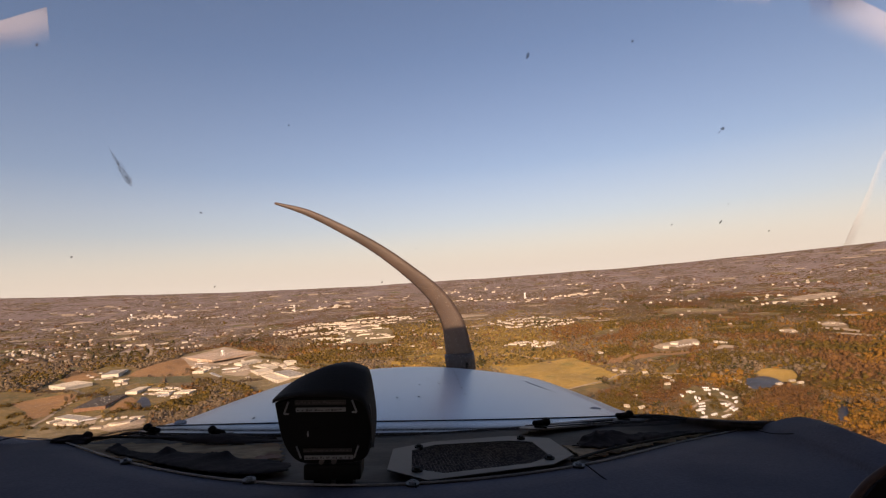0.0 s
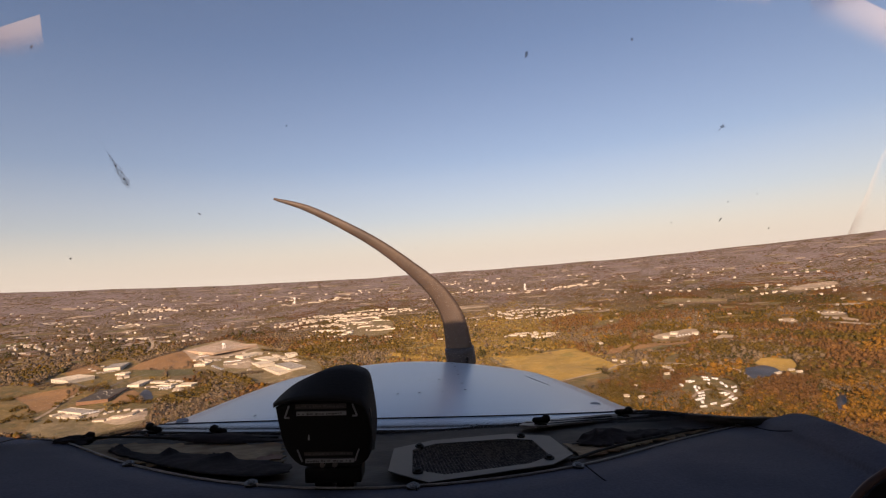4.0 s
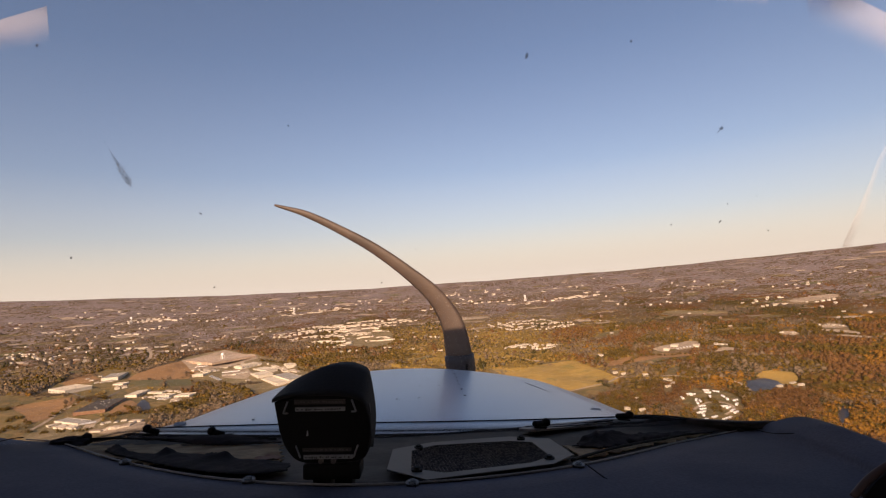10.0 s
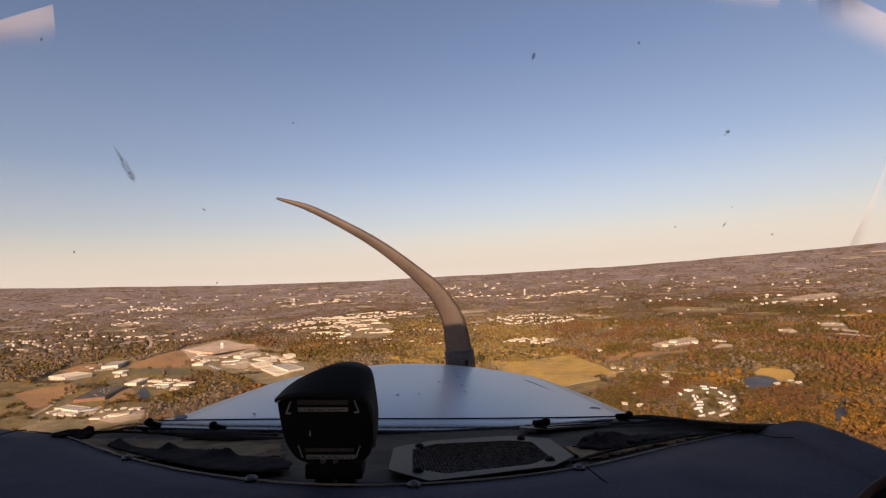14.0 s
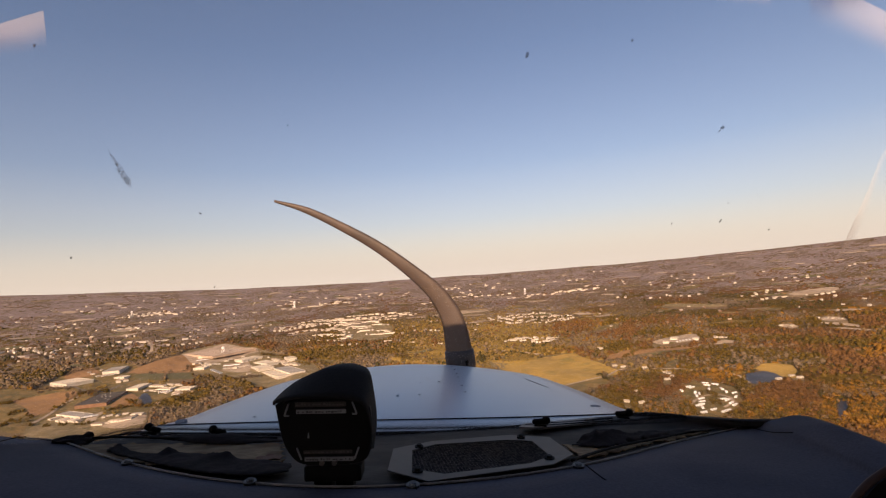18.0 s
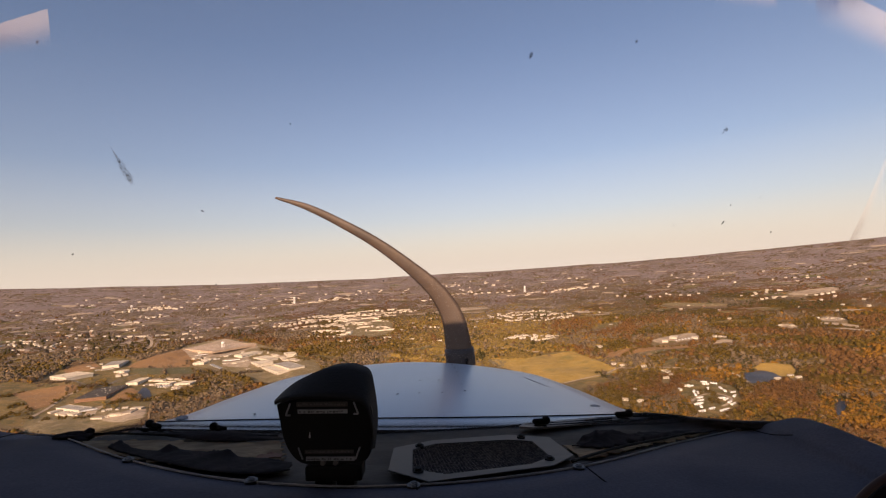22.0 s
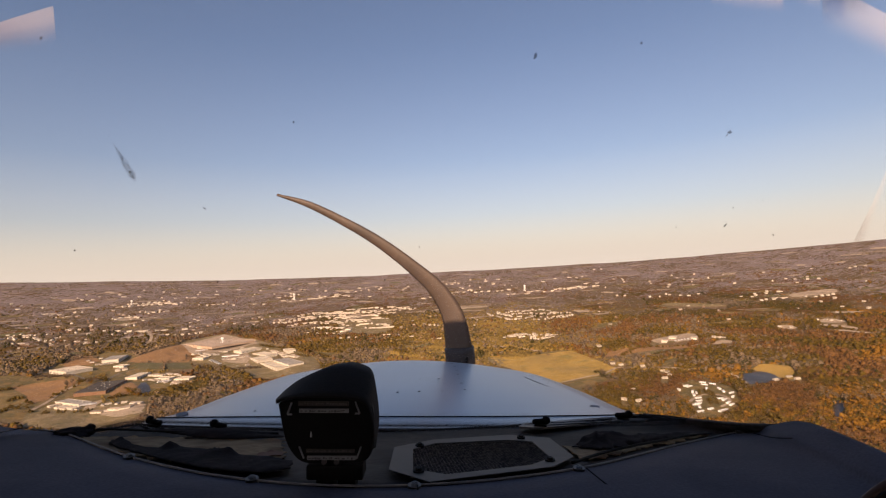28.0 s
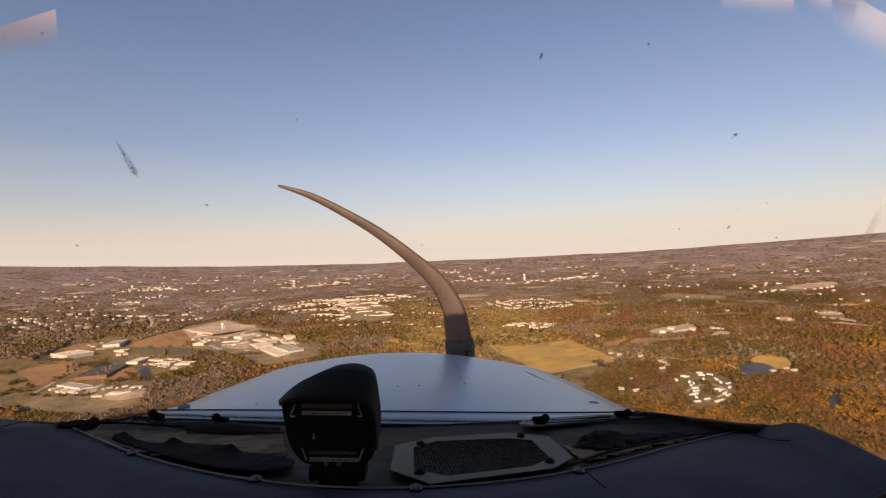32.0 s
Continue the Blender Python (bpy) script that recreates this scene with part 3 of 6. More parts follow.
road("road_6", [(489, 1026), (535, 1080), (569, 1092), (589, 1067), (578, 1028), (545, 1001)], 7, "pale lane of the mobile home park", M_LOT)
road("road_7", [(926, 1691), (959, 1635), (1000, 1568)], 7, "pale lane cut through the woods", M_LOT)
road("road_8", [(-1253, 2056), (-1320, 2220), (-1434, 2387)], 12, "pale road through the left woods", M_LOT)


# ---- buildings ----
def warehouse(x, y, length, width, turn, height, roof, wall, label, bays=5, name="warehouse"):
    """A flat shed: walls, roof with a rim, dock doors and roof units."""
    z = float(land(x, y))
    t = thing(name, pose(x, y, z, 0, 0, turn), label, "building")
    part("wall", boxed((length, width, height + 3), (0, 0, height / 2 - 1.5)), wall, t)
    bm = boxed((length + 1.2, width + 1.2, 0.6), (0, 0, height + 0.3), bevel=0.12)
    rf = part("roof", bm, roof, t)
    for s in (-1, 1):
        part("parapet", boxed((length + 1.6, 0.5, 0.9), (0, s * (width / 2 + 0.55), height + 0.75)), wall, rf)
    rnd = random.Random(int(abs(x) + abs(y)))
    for k in range(max(2, int(length * width / 900))):
        part("roof_unit", boxed((rnd.uniform(2, 4), rnd.uniform(2, 3), 1.6), (rnd.uniform(-.42, .42) * length, rnd.uniform(-.38, .38) * width, height + 1.4)), M_ROOF_GREY, rf)
    for s in (-1, 1):
        for k in range(bays):
            part("dock_door", boxed((length / bays * 0.42, 0.3, height * 0.5), ((k + 0.5 - bays / 2) * length / bays, s * (width / 2 + 0.1), height * 0.25)), M_DOOR, t)
    return t


warehouse(-1257, 1660, 114, 78, -30, 8.5, M_ROOF_PALE, M_WALL_WHITE, "long white warehouse with a pale flat roof")
warehouse(-999, 1435, 149, 77, 103, 6.5, M_ROOF_DARK, M_WALL_BRICK, "low brick warehouse with a dark tar roof")
warehouse(-1222, 1830, 106, 53, 106, 9.5, M_ROOF_GREY, M_WALL_WHITE, "white shed with a grey metal roof")
warehouse(-984, 1581, 76, 36, 91, 6.0, M_ROOF_PALE, M_WALL_WHITE, "cream shed on a worn yard")
warehouse(-981, 1301, 107, 30, -26, 6.0, M_ROOF_GREY, M_WALL_WHITE, "white workshop with a blue-grey roof")
warehouse(-964, 2105, 230, 192, -36, 4.5, M_ROOF_TAN, M_ROOF_TAN, "huge pinkish tan plant with a flat roof", 12)
warehouse(-584, 1677, 150, 41, -50, 7.5, M_ROOF_PALE, M_WALL_WHITE, "pale warehouse beside a truck yard", 6)
warehouse(-548, 1709, 148, 53, -52, 7.5, M_ROOF_GREY, M_WALL_WHITE, "grey-roofed warehouse beside a truck yard", 6)
warehouse(-783, 1954, 90, 52, 55, 6.5, M_ROOF_PALE, M_WALL_WHITE, "pale flat-roofed industrial shed by the plant")
warehouse(-691, 1883, 99, 46, -41, 6.5, M_ROOF_PALE, M_WALL_WHITE, "pale flat-roofed industrial shed by the plant")
warehouse(-666, 1780, 80, 53, -51, 6.5, M_ROOF_PALE, M_WALL_WHITE, "pale flat-roofed industrial shed by the plant")
warehouse(-608, 1918, 62, 33, -59, 8.5, M_ROOF_PALE, M_WALL_WHITE, "white box-shaped shed among trees", 3)
warehouse(-883, 1551, 51, 27, -10, 4.5, M_ROOF_PALE, M_WALL_WHITE, "low white roadside shop building", 4)
warehouse(-808, 1527, 49, 34, -6, 4.5, M_ROOF_PALE, M_WALL_WHITE, "low white roadside shop building", 4)
warehouse(-903, 1814, 41, 29, -4, 6.0, M_ROOF_PALE, M_WALL_WHITE, "white shed beside a ploughed field", 3)
warehouse(815, 1784, 51, 24, 60, 4.2, M_ROOF_PALE, M_WALL_WHITE, "white school wing on a pale lot", 4)
warehouse(875, 1751, 41, 19, 60, 4.6, M_ROOF_PALE, M_WALL_WHITE, "white school hall on a pale lot", 4)
warehouse(764, 1736, 22, 19, 57, 4.5, M_ROOF_PALE, M_WALL_WHITE, "small white school block on a pale lot", 3)
warehouse(-1128, 1719, 40, 26, -10, 5.0, M_ROOF_PALE, M_WALL_WHITE, "small white shop on the pasture", 3)
warehouse(-1005, 2035, 50, 30, 113, 6.0, M_ROOF_PALE, M_WALL_WHITE, "white shed in front of the plant", 3)
warehouse(-1279, 2428, 54, 25, 117, 6.0, M_ROOF_PALE, M_WALL_WHITE, "white shed at the wood's edge", 3)
warehouse(-40, 2038, 42, 40, 89, 6.5, M_ROOF_PALE, M_WALL_WHITE, "white hall in the scrub woods", 3)
warehouse(-158, 2134, 58, 35, 92, 6.5, M_ROOF_PALE, M_WALL_WHITE, "white hall beside brown trees", 3)
warehouse(-605, 2434, 96, 56, 0, 7.0, M_ROOF_PALE, M_WALL_WHITE, "long pale factory hall", 8)
warehouse(-476, 2309, 60, 47, -15, 7.0, M_ROOF_PALE, M_WALL_WHITE, "long pale factory hall", 8)


def truck_trailer():
    """A white box trailer: box, chassis, legs and wheels."""
    t = thing("truck_trailer", pose(0, 0, -80), "white box trailer parked in a yard", "trailer", "parked trailers")
    part("box", boxed((14, 2.6, 2.9), (0, 0, 2.6), bevel=0.08), M_TANK, t)
    part("chassis", boxed((13, 1.2, 0.3), (0, 0, 1.0)), M_DOOR, t)
    part("landing_leg", boxed((0.3, 1.8, 0.9), (4, 0, 0.45)), M_DOOR, t)
    for x in (-5.5, -4.2):
        for s in (-1, 1):
            bm = bmesh.new()
            rod(bm, (x, s * 0.7, 0.5), (x, s * 1.2, 0.5), 0.5, None, 12)
            part("wheel", bm, M_SEAL, t)
    return t


def park(kind, rows):
    """Rows of parked trailers: start, step, count, turn."""
    first = True
    for (ax, ay), (dx, dy), n, turn in rows:
        for k in range(n):
            x, y = ax + dx * k, ay + dy * k
            m = pose(x, y, float(land(x, y)) + 1.3, 0, 0, turn)
            if first:
                kind.matrix_world, first = m, False
            else:
                copy_thing(kind, m)


park(truck_trailer(), (((-849, 1785), (11.2, -10.6), 6, 70), ((-827, 1840), (6.9, 3.6), 7, 20), ((-982, 1952), (6.2, 1.8), 6, 60), ((-871, 1499), (6.9, 2.2), 5, 80), ((795, 1722), (12.6, 3.4), 5, 80), ((-930, 1267), (6.4, 3.2), 4, 60)))


def house_kind(name, size, roof_mat, wall_mat, label, pitch=0.35, group="", windows=2):
    """A gabled house or hall at the origin: wall, roof, door and windows."""
    L, W, Hh = size
    t = thing(name, pose(0, 0, -80), label, "house", group)
    bm = bmesh.new()
    prof = [(-W / 2, -3), (W / 2, -3), (W / 2, Hh), (0, Hh + W * pitch), (-W / 2, Hh)]
    ends = [[bm.verts.new((s * L / 2, y, z)) for y, z in prof] for s in (-1, 1)]
    bm.faces.new(ends[0]), bm.faces.new(ends[1])
    for i in range(5):
        j = (i + 1) % 5
        bm.faces.new((ends[0][i], ends[0][j], ends[1][j], ends[1][i]))
    part("wall", bm, wall_mat, t)
    bm = bmesh.new()
    o = 0.6
    pr = [(-W / 2 - o, Hh - o * 2 * pitch + .1), (0, Hh + W * pitch + .1), (W / 2 + o, Hh - o * 2 * pitch + .1), (W / 2 + o, Hh - o * 2 * pitch + .5), (0, Hh + W * pitch + .5), (-W / 2 - o, Hh - o * 2 * pitch + .5)]
    ends = [[bm.verts.new((s * (L / 2 + o), y, z)) for y, z in pr] for s in (-1, 1)]
    bm.faces.new(ends[0]), bm.faces.new(ends[1])
    for i in range(6):
        j = (i + 1) % 6
        bm.faces.new((ends[0][i], ends[0][j], ends[1][j], ends[1][i]))
    part("roof", bm, roof_mat, t)
    for k in range(windows):
        part("window", boxed((1.6, 0.2, 1.5), ((k + 0.5 - windows / 2) * L / windows, -W / 2 - 0.05, Hh * 0.55)), M_PANE, t)
    part("door", boxed((1.1, 0.2, 2.1), (L * 0.1, -W / 2 - 0.06, 1.05)), M_DOOR, t)
    return t


SPOTS = []


WAITING = []


def settle(kind, spots):
    for x, y, turn in spots:
        SPOTS.append((x, y))
        WAITING.append((math.hypot(x, y), kind, x, y, turn))


def move_in():
    """The nearest houses stand as things of their own; the far ones are one joined mesh."""
    WAITING.sort(key=lambda w: w[0])
    count, far = {}, []
    for r, kind, x, y, turn in WAITING:
        word = kind.name.split(".")[0]
        count[word] = count.get(word, 0) + 1
        m = pose(x, y, float(land(x, y)), 0, 0, turn)
        if count[word] < 285:
            copy_thing(kind, m)
        else:
            far.append((kind, m))
    vs, fs, ms, slots = [], [], [], []
    for kind, m in far:
        for c in kind.children:
            if c.name.split(".")[0] not in ("wall", "roof"):
                continue
            mt = c.data.materials[0]
            if mt not in slots:
                slots.append(mt)
            o = len(vs)
            vs += [tuple(m @ v.co) for v in c.data.vertices]
            fs += [tuple(o + k for k in p.vertices) for p in c.data.polygons]
            ms += [slots.index(mt)] * len(c.data.polygons)
    if far:
        me = bpy.data.meshes.new("far_houses")
        me.from_pydata(vs, [], fs)
        for mt in slots:
            me.materials.append(mt)
        me.polygons.foreach_set("material_index", ms)
        tagged(link_mesh("far_houses", me, None), "tiny pale houses scattered over the far land", "houses", kind="stuff")


def scatter(kinds, a, b, wide, count, seed, turn=None, gap=22):
    """Houses strewn along the line from a to b, wide metres across."""
    rnd = random.Random(seed)
    done = []
    a, b = Vector(a), Vector(b)
    d = b - a
    side = Vector((-d.y, d.x)).normalized()
    for _ in range(count * 12):
        p = a + d * rnd.random() + side * rnd.uniform(-0.5, 0.5) * wide
        if all((p - q).length > gap for q in done):
            done.append(p)
            th = turn if turn is not None else rnd.choice((0, 90)) + math.degrees(math.atan2(d.y, d.x)) + rnd.uniform(-12, 12)
            settle(rnd.choice(kinds), [(p.x, p.y, th)])
            if len(done) >= count:
                break


H_WHITE = house_kind("house", (12.5, 7.5, 2.7), M_ROOF_MIX, M_WALL_WHITE, "white sided house with a pitched shingle roof", 0.26, group="houses of the settlements")
H_PALE = house_kind("house", (13, 8.5, 5.0), M_ROOF_MIX, M_WALL_WHITE, "white two-storey house with a shingle roof", group="houses of the settlements")
H_BRICK = house_kind("house", (14, 9, 3.6), M_ROOF_MIX, M_WALL_BRICK, "brown brick house with a shingle roof", group="houses of the settlements")
TRAILER = house_kind("mobile_home", (13, 4.4, 2.8), M_TANK, M_TANK, "long white mobile home in the park", 0.12, "mobile homes", 3)
SHOP = house_kind("shop_hall", (30, 15, 4.2), M_ROOF_HALL, M_WALL_WHITE, "pale commercial hall with a low roof", 0.06, "commercial halls", 4)
LONG_HALL = house_kind("factory_hall", (52, 23, 4.8), M_ROOF_HALL, M_WALL_WHITE, "long pale factory hall with a low roof", 0.05, "commercial halls", 6)
BLOCK = house_kind("town_block", (22, 13, 7.5), M_ROOF_HALL, M_WALL_WHITE, "pale multi-storey town block", 0.04, "commercial halls", 4)


def row(kinds, pts, gap, seed, wide=12):
    """Houses strung along a bent line, with a few gaps."""
    rnd = random.Random(seed)
    line = smooth_line([(*p, 0) for p in pts], 10)
    way = 0.0
    for a, b in zip(line, line[1:]):
        d = b - a
        while way < d.length:
            p = a + d.normalized() * way
            way += gap * rnd.uniform(0.75, 1.3)
            if rnd.random() < 0.9:
                side = Vector((-d.y, d.x, 0)).normalized() * rnd.uniform(-1, 1) * wide
                settle(rnd.choice(kinds), [(p.x + side.x, p.y + side.y, math.degrees(math.atan2(d.y, d.x)) + rnd.choice((0, 0, 90)) + rnd.uniform(-9, 9))])
        way -= d.length


# two estates: houses in bent rows
for k, lane in enumerate(([(223, 2648), (273, 2533), (319, 2450), (364, 2434)], [(274, 2671), (318, 2542), (381, 2482)], [(327, 2654), (395, 2658), (489, 2673), (551, 2607)], [(335, 2561), (430, 2602), (496, 2528), (564, 2533)], [(374, 2443), (453, 2488), (511, 2431), (585, 2447), (638, 2455)], [(429, 2396), (485, 2377), (545, 2398), (606, 2421)], [(525, 2580), (577, 2527), (651, 2534)])):
    row([H_WHITE, H_PALE, H_WHITE], lane, 17, 100 + k)
for k, lane in enumerate(([(242, 1999), (283, 2041), (343, 2048), (427, 2006), (455, 2008)], [(276, 1995), (335, 2006), (391, 2001), (436, 1967)], [(337, 1955), (378, 1938), (413, 1947)])):
    row([H_WHITE, H_PALE], lane, 15, 110 + k)
row([SHOP, BLOCK, SHOP], [(454, 3298), (608, 3364), (820, 3359), (1011, 3414)], 34, 120, 60)
row([SHOP, LONG_HALL], [(832, 3405), (942, 3380), (1073, 3548)], 40, 121, 60)
row([SHOP, H_PALE], [(760, 3849), (920, 3920), (1102, 3849)], 50, 122, 60)
row([SHOP, LONG_HALL], [(-1113, 3407), (-1037, 3452), (-913, 3509), (-751, 3667)], 42, 123, 60)
row([SHOP, H_PALE], [(-1209, 3580), (-1133, 3639), (-1051, 3644)], 45, 124, 50)
row([SHOP, LONG_HALL], [(-122, 3344), (-10, 3451), (115, 3597)], 46, 125, 50)
row([SHOP, BLOCK], [(143, 3580), (256, 3555), (484, 3575)], 46, 126, 60)
row([BLOCK, H_PALE, BLOCK], [(-1978, 3060), (-1949, 3143), (-1859, 3204), (-1707, 3264)], 24, 127, 50)
row([BLOCK, H_PALE], [(-1990, 3181), (-1932, 3267), (-1819, 3333)], 30, 128, 50)
row([SHOP, H_PALE], [(-1752, 2912), (-1675, 2911), (-1650, 2968)], 30, 129, 20)
row([SHOP, H_WHITE], [(-2085, 2652), (-2048, 2683), (-2025, 2755)], 30, 130, 25)
row([SHOP], [(-1783, 2683), (-1770, 2734), (-1718, 2765)], 32, 131, 10)
row([SHOP, H_WHITE], [(-2205, 2727), (-2175, 2768)], 36, 132, 10)
row([H_PALE, H_WHITE, SHOP], [(-1583, 3198), (-1517, 3253), (-1437, 3310)], 34, 133, 40)
row([H_PALE, SHOP], [(-1356, 3178), (-1263, 3221), (-1155, 3334)], 34, 134, 40)
row([H_WHITE, H_PALE], [(-1904, 2118), (-1899, 2162), (-1843, 2177), (-1748, 2142), (-1710, 2187)], 17, 135, 25)
row([H_WHITE], [(-1964, 2222), (-1929, 2240), (-1855, 2258)], 24, 136, 18)
row([LONG_HALL, SHOP, LONG_HALL], [(-629, 2906), (-497, 2909), (-369, 2950), (-209, 2996)], 34, 137, 30)
row([SHOP, LONG_HALL], [(-791, 2771), (-683, 2850), (-497, 2909)], 34, 138, 30)
row([SHOP, LONG_HALL, H_PALE], [(-876, 2643), (-806, 2714), (-662, 2762), (-539, 2777)], 36, 139, 30)
row([LONG_HALL, SHOP], [(-561, 2727), (-445, 2781), (-291, 2840)], 40, 140, 30)
row([SHOP, H_PALE], [(-672, 2548), (-532, 2578), (-420, 2612)], 34, 141, 30)
row([SHOP], [(-635, 2298), (-546, 2310), (-486, 2275)], 34, 142, 10)
row([SHOP, H_PALE], [(-462, 2169), (-379, 2174)], 28, 143, 10)
row([SHOP, H_WHITE], [(-274, 2186), (-200, 2172)], 22, 144, 8)
row([H_WHITE, H_PALE], [(-100, 2379), (-46, 2398), (29, 2332)], 24, 145, 12)
row([H_WHITE, H_PALE, H_WHITE], [(1520, 2505), (1617, 2534), (1711, 2555), (1753, 2531)], 26, 146, 30)
row([SHOP, H_PALE], [(1521, 2356), (1586, 2375), (1642, 2376)], 24, 147, 12)
row([H_WHITE, H_PALE], [(1709, 2326), (1745, 2320), (1826, 2320)], 30, 148, 16)
row([H_WHITE, H_PALE], [(1997, 2865), (2036, 2797), (2084, 2713)], 60, 149, 20)
row([H_WHITE, H_PALE], [(1056, 2954), (1123, 2867), (1276, 2805)], 40, 150, 60)
row([H_WHITE, SHOP], [(1270, 2760), (1344, 2748), (1401, 2706)], 40, 151, 40)
row([H_PALE], [(1300, 4260), (1374, 4259), (1442, 4214)], 50, 152, 20)
row([SHOP], [(-28, 4041), (89, 4045)], 40, 153, 10)
row([H_WHITE], [(-808, 2006), (-847, 1989)], 20, 154, 10)
row([H_WHITE, H_PALE], [(947, 1745), (965, 1749), (977, 1729)], 14, 155, 8)
row([H_WHITE, SHOP], [(-856, 1217), (-820, 1216), (-791, 1224), (-787, 1262)], 11, 156, 6)
row([H_WHITE, H_PALE], [(-1290, 2301), (-1223, 2323), (-1164, 2365)], 26, 157, 12)
row([H_WHITE, SHOP], [(-1418, 2386), (-1365, 2439)], 20, 158, 6)
row([H_WHITE], [(1397, 1887), (1432, 1876), (1451, 1807)], 22, 159, 8)
row([H_WHITE], [(1633, 3393), (1647, 3268), (1615, 3071)], 50, 160, 40)
row([H_WHITE], [(2392, 2909), (2460, 2908), (2494, 2908)], 40, 161, 20)
settle(H_WHITE, [(587, 1356, 20), (589, 1341, 15), (576, 1299, 20), (539, 1239, 10), (488, 1469, 0), (507, 1453, 10), (558, 1423, 0), (817, 1639, 0), (831, 1651, 10), (711, 2139, 0), (786, 1195, 12), (840, 1198, 5), (839, 1225, 0), (378, 1079, -30), (403, 1063, 20), (443, 1186, 0), (-1308, 1813, 0), (-1266, 1772, 10), (-1289, 1852, 0), (-1673, 2326, 0), (-1515, 2344, 0), (-1431, 2235, 10), (-1457, 2371, 0), (-1437, 2364, 0), (-812, 1467, 15), (-803, 1468, 15), (-903, 1604, 0), (-78, 2680, 0), (532, 1748, 0), (535, 1735, 20), (1242, 1843, 0), (1266, 1814, 0)])
settle(TRAILER, [(530, 1148, 80), (554, 1165, 15), (559, 1158, 15), (548, 1121, 60), (538, 1095, 70), (551, 1108, 75), (534, 1069, 12), (524, 1047, 12), (511, 1025, 12), (501, 1016, 12), (500, 999, 70), (603, 1182, -30), (596, 1161, -30), (584, 1130, 60), (620, 1170, -40), (612, 1128, 80), (608, 1104, 70), (570, 1050, 0), (573, 1039, 35), (569, 1018, 40), (620, 1094, 30), (603, 1060, 50), (569, 1006, 30), (540, 980, 20), (530, 975, 25), (516, 988, 25), (485, 966, 20)])
scatter([H_WHITE, H_BRICK, H_PALE], (-2033, 2442), (-1584, 2572), 900, 40, 10, gap=30)
scatter([H_WHITE, H_BRICK], (-1757, 1999), (-1548, 2185), 160, 18, 11, gap=26)
scatter([H_WHITE, H_BRICK], (-1337, 2545), (-990, 2798), 400, 22, 12, gap=30)
scatter([H_WHITE, H_BRICK], (-152, 2624), (186, 2382), 500, 16, 41, gap=40)
scatter([H_WHITE, H_BRICK, H_BRICK], (714, 2409), (1330, 2280), 600, 12, 42, gap=45)
scatter([H_WHITE, H_PALE, SHOP], (-2490, 2840), (-1941, 3637), 700, 24, 43, gap=34)
scatter([H_WHITE, SHOP, H_PALE], (-1859, 3640), (522, 3981), 600, 60, 51, gap=30)
scatter([H_WHITE, H_PALE], (1099, 3628), (2321, 2677), 600, 24, 52, gap=30)
scatter([H_WHITE, H_PALE], (1488, 2067), (1789, 2081), 300, 8, 53, gap=40)
# sheds, shops and yards crowded between the halls and round the plant
for k, lane in enumerate(([(-898, 2599), (-818, 2649), (-711, 2706)], [(-787, 2545), (-682, 2588), (-576, 2648)], [(-836, 2816), (-730, 2910), (-602, 2937)], [(-747, 2848), (-625, 2887), (-457, 2864)], [(-636, 2715), (-533, 2742), (-378, 2754)], [(-564, 2589), (-425, 2647), (-304, 2651)], [(-515, 2488), (-431, 2498), (-286, 2469)], [(-385, 2380), (-305, 2388), (-236, 2383)], [(-637, 2410), (-526, 2405), (-414, 2390)], [(-423, 2852), (-299, 2926), (-167, 2962)], [(-576, 2978), (-448, 3037), (-309, 3039)])):
    row([SHOP, H_PALE, LONG_HALL, SHOP, H_WHITE], lane, 30, 200 + k, 22)
for k, lane in enumerate(([(-957, 1901), (-883, 1873), (-851, 1895)], [(-886, 1949), (-851, 1973)], [(-814, 1811), (-766, 1820), (-736, 1847)], [(-807, 1959), (-767, 1957)], [(-680, 1951), (-618, 1872), (-543, 1798)], [(-691, 1707), (-652, 1679)], [(-742, 1961), (-705, 1972)], [(-883, 1835), (-923, 1894)])):
    row([H_WHITE, SHOP, H_WHITE], lane, 16, 220 + k, 8)
for k, lane in enumerate(([(-942, 1589), (-899, 1593), (-842, 1587)], [(-937, 1541), (-887, 1524), (-802, 1478)], [(-1222, 1737), (-1200, 1763)], [(-1113, 1678), (-1087, 1696)], [(-1020, 1287), (-957, 1252), (-910, 1236)], [(-884, 1271), (-859, 1285), (-828, 1294)])):
    row([H_WHITE, SHOP, H_WHITE], lane, 15, 240 + k, 6)
for kind in (H_WHITE, H_PALE, H_BRICK, TRAILER, SHOP, BLOCK, LONG_HALL):  # the patterns themselves stand in the town
    k = (H_WHITE, H_PALE, H_BRICK, TRAILER, SHOP, BLOCK, LONG_HALL).index(kind)
    px, py = (-1820, 2381)
    px += 60 * k
    kind.matrix_world = pose(px, py, float(land(px, py)), 0, 0, 20)
    SPOTS.append((px, py))


move_in()


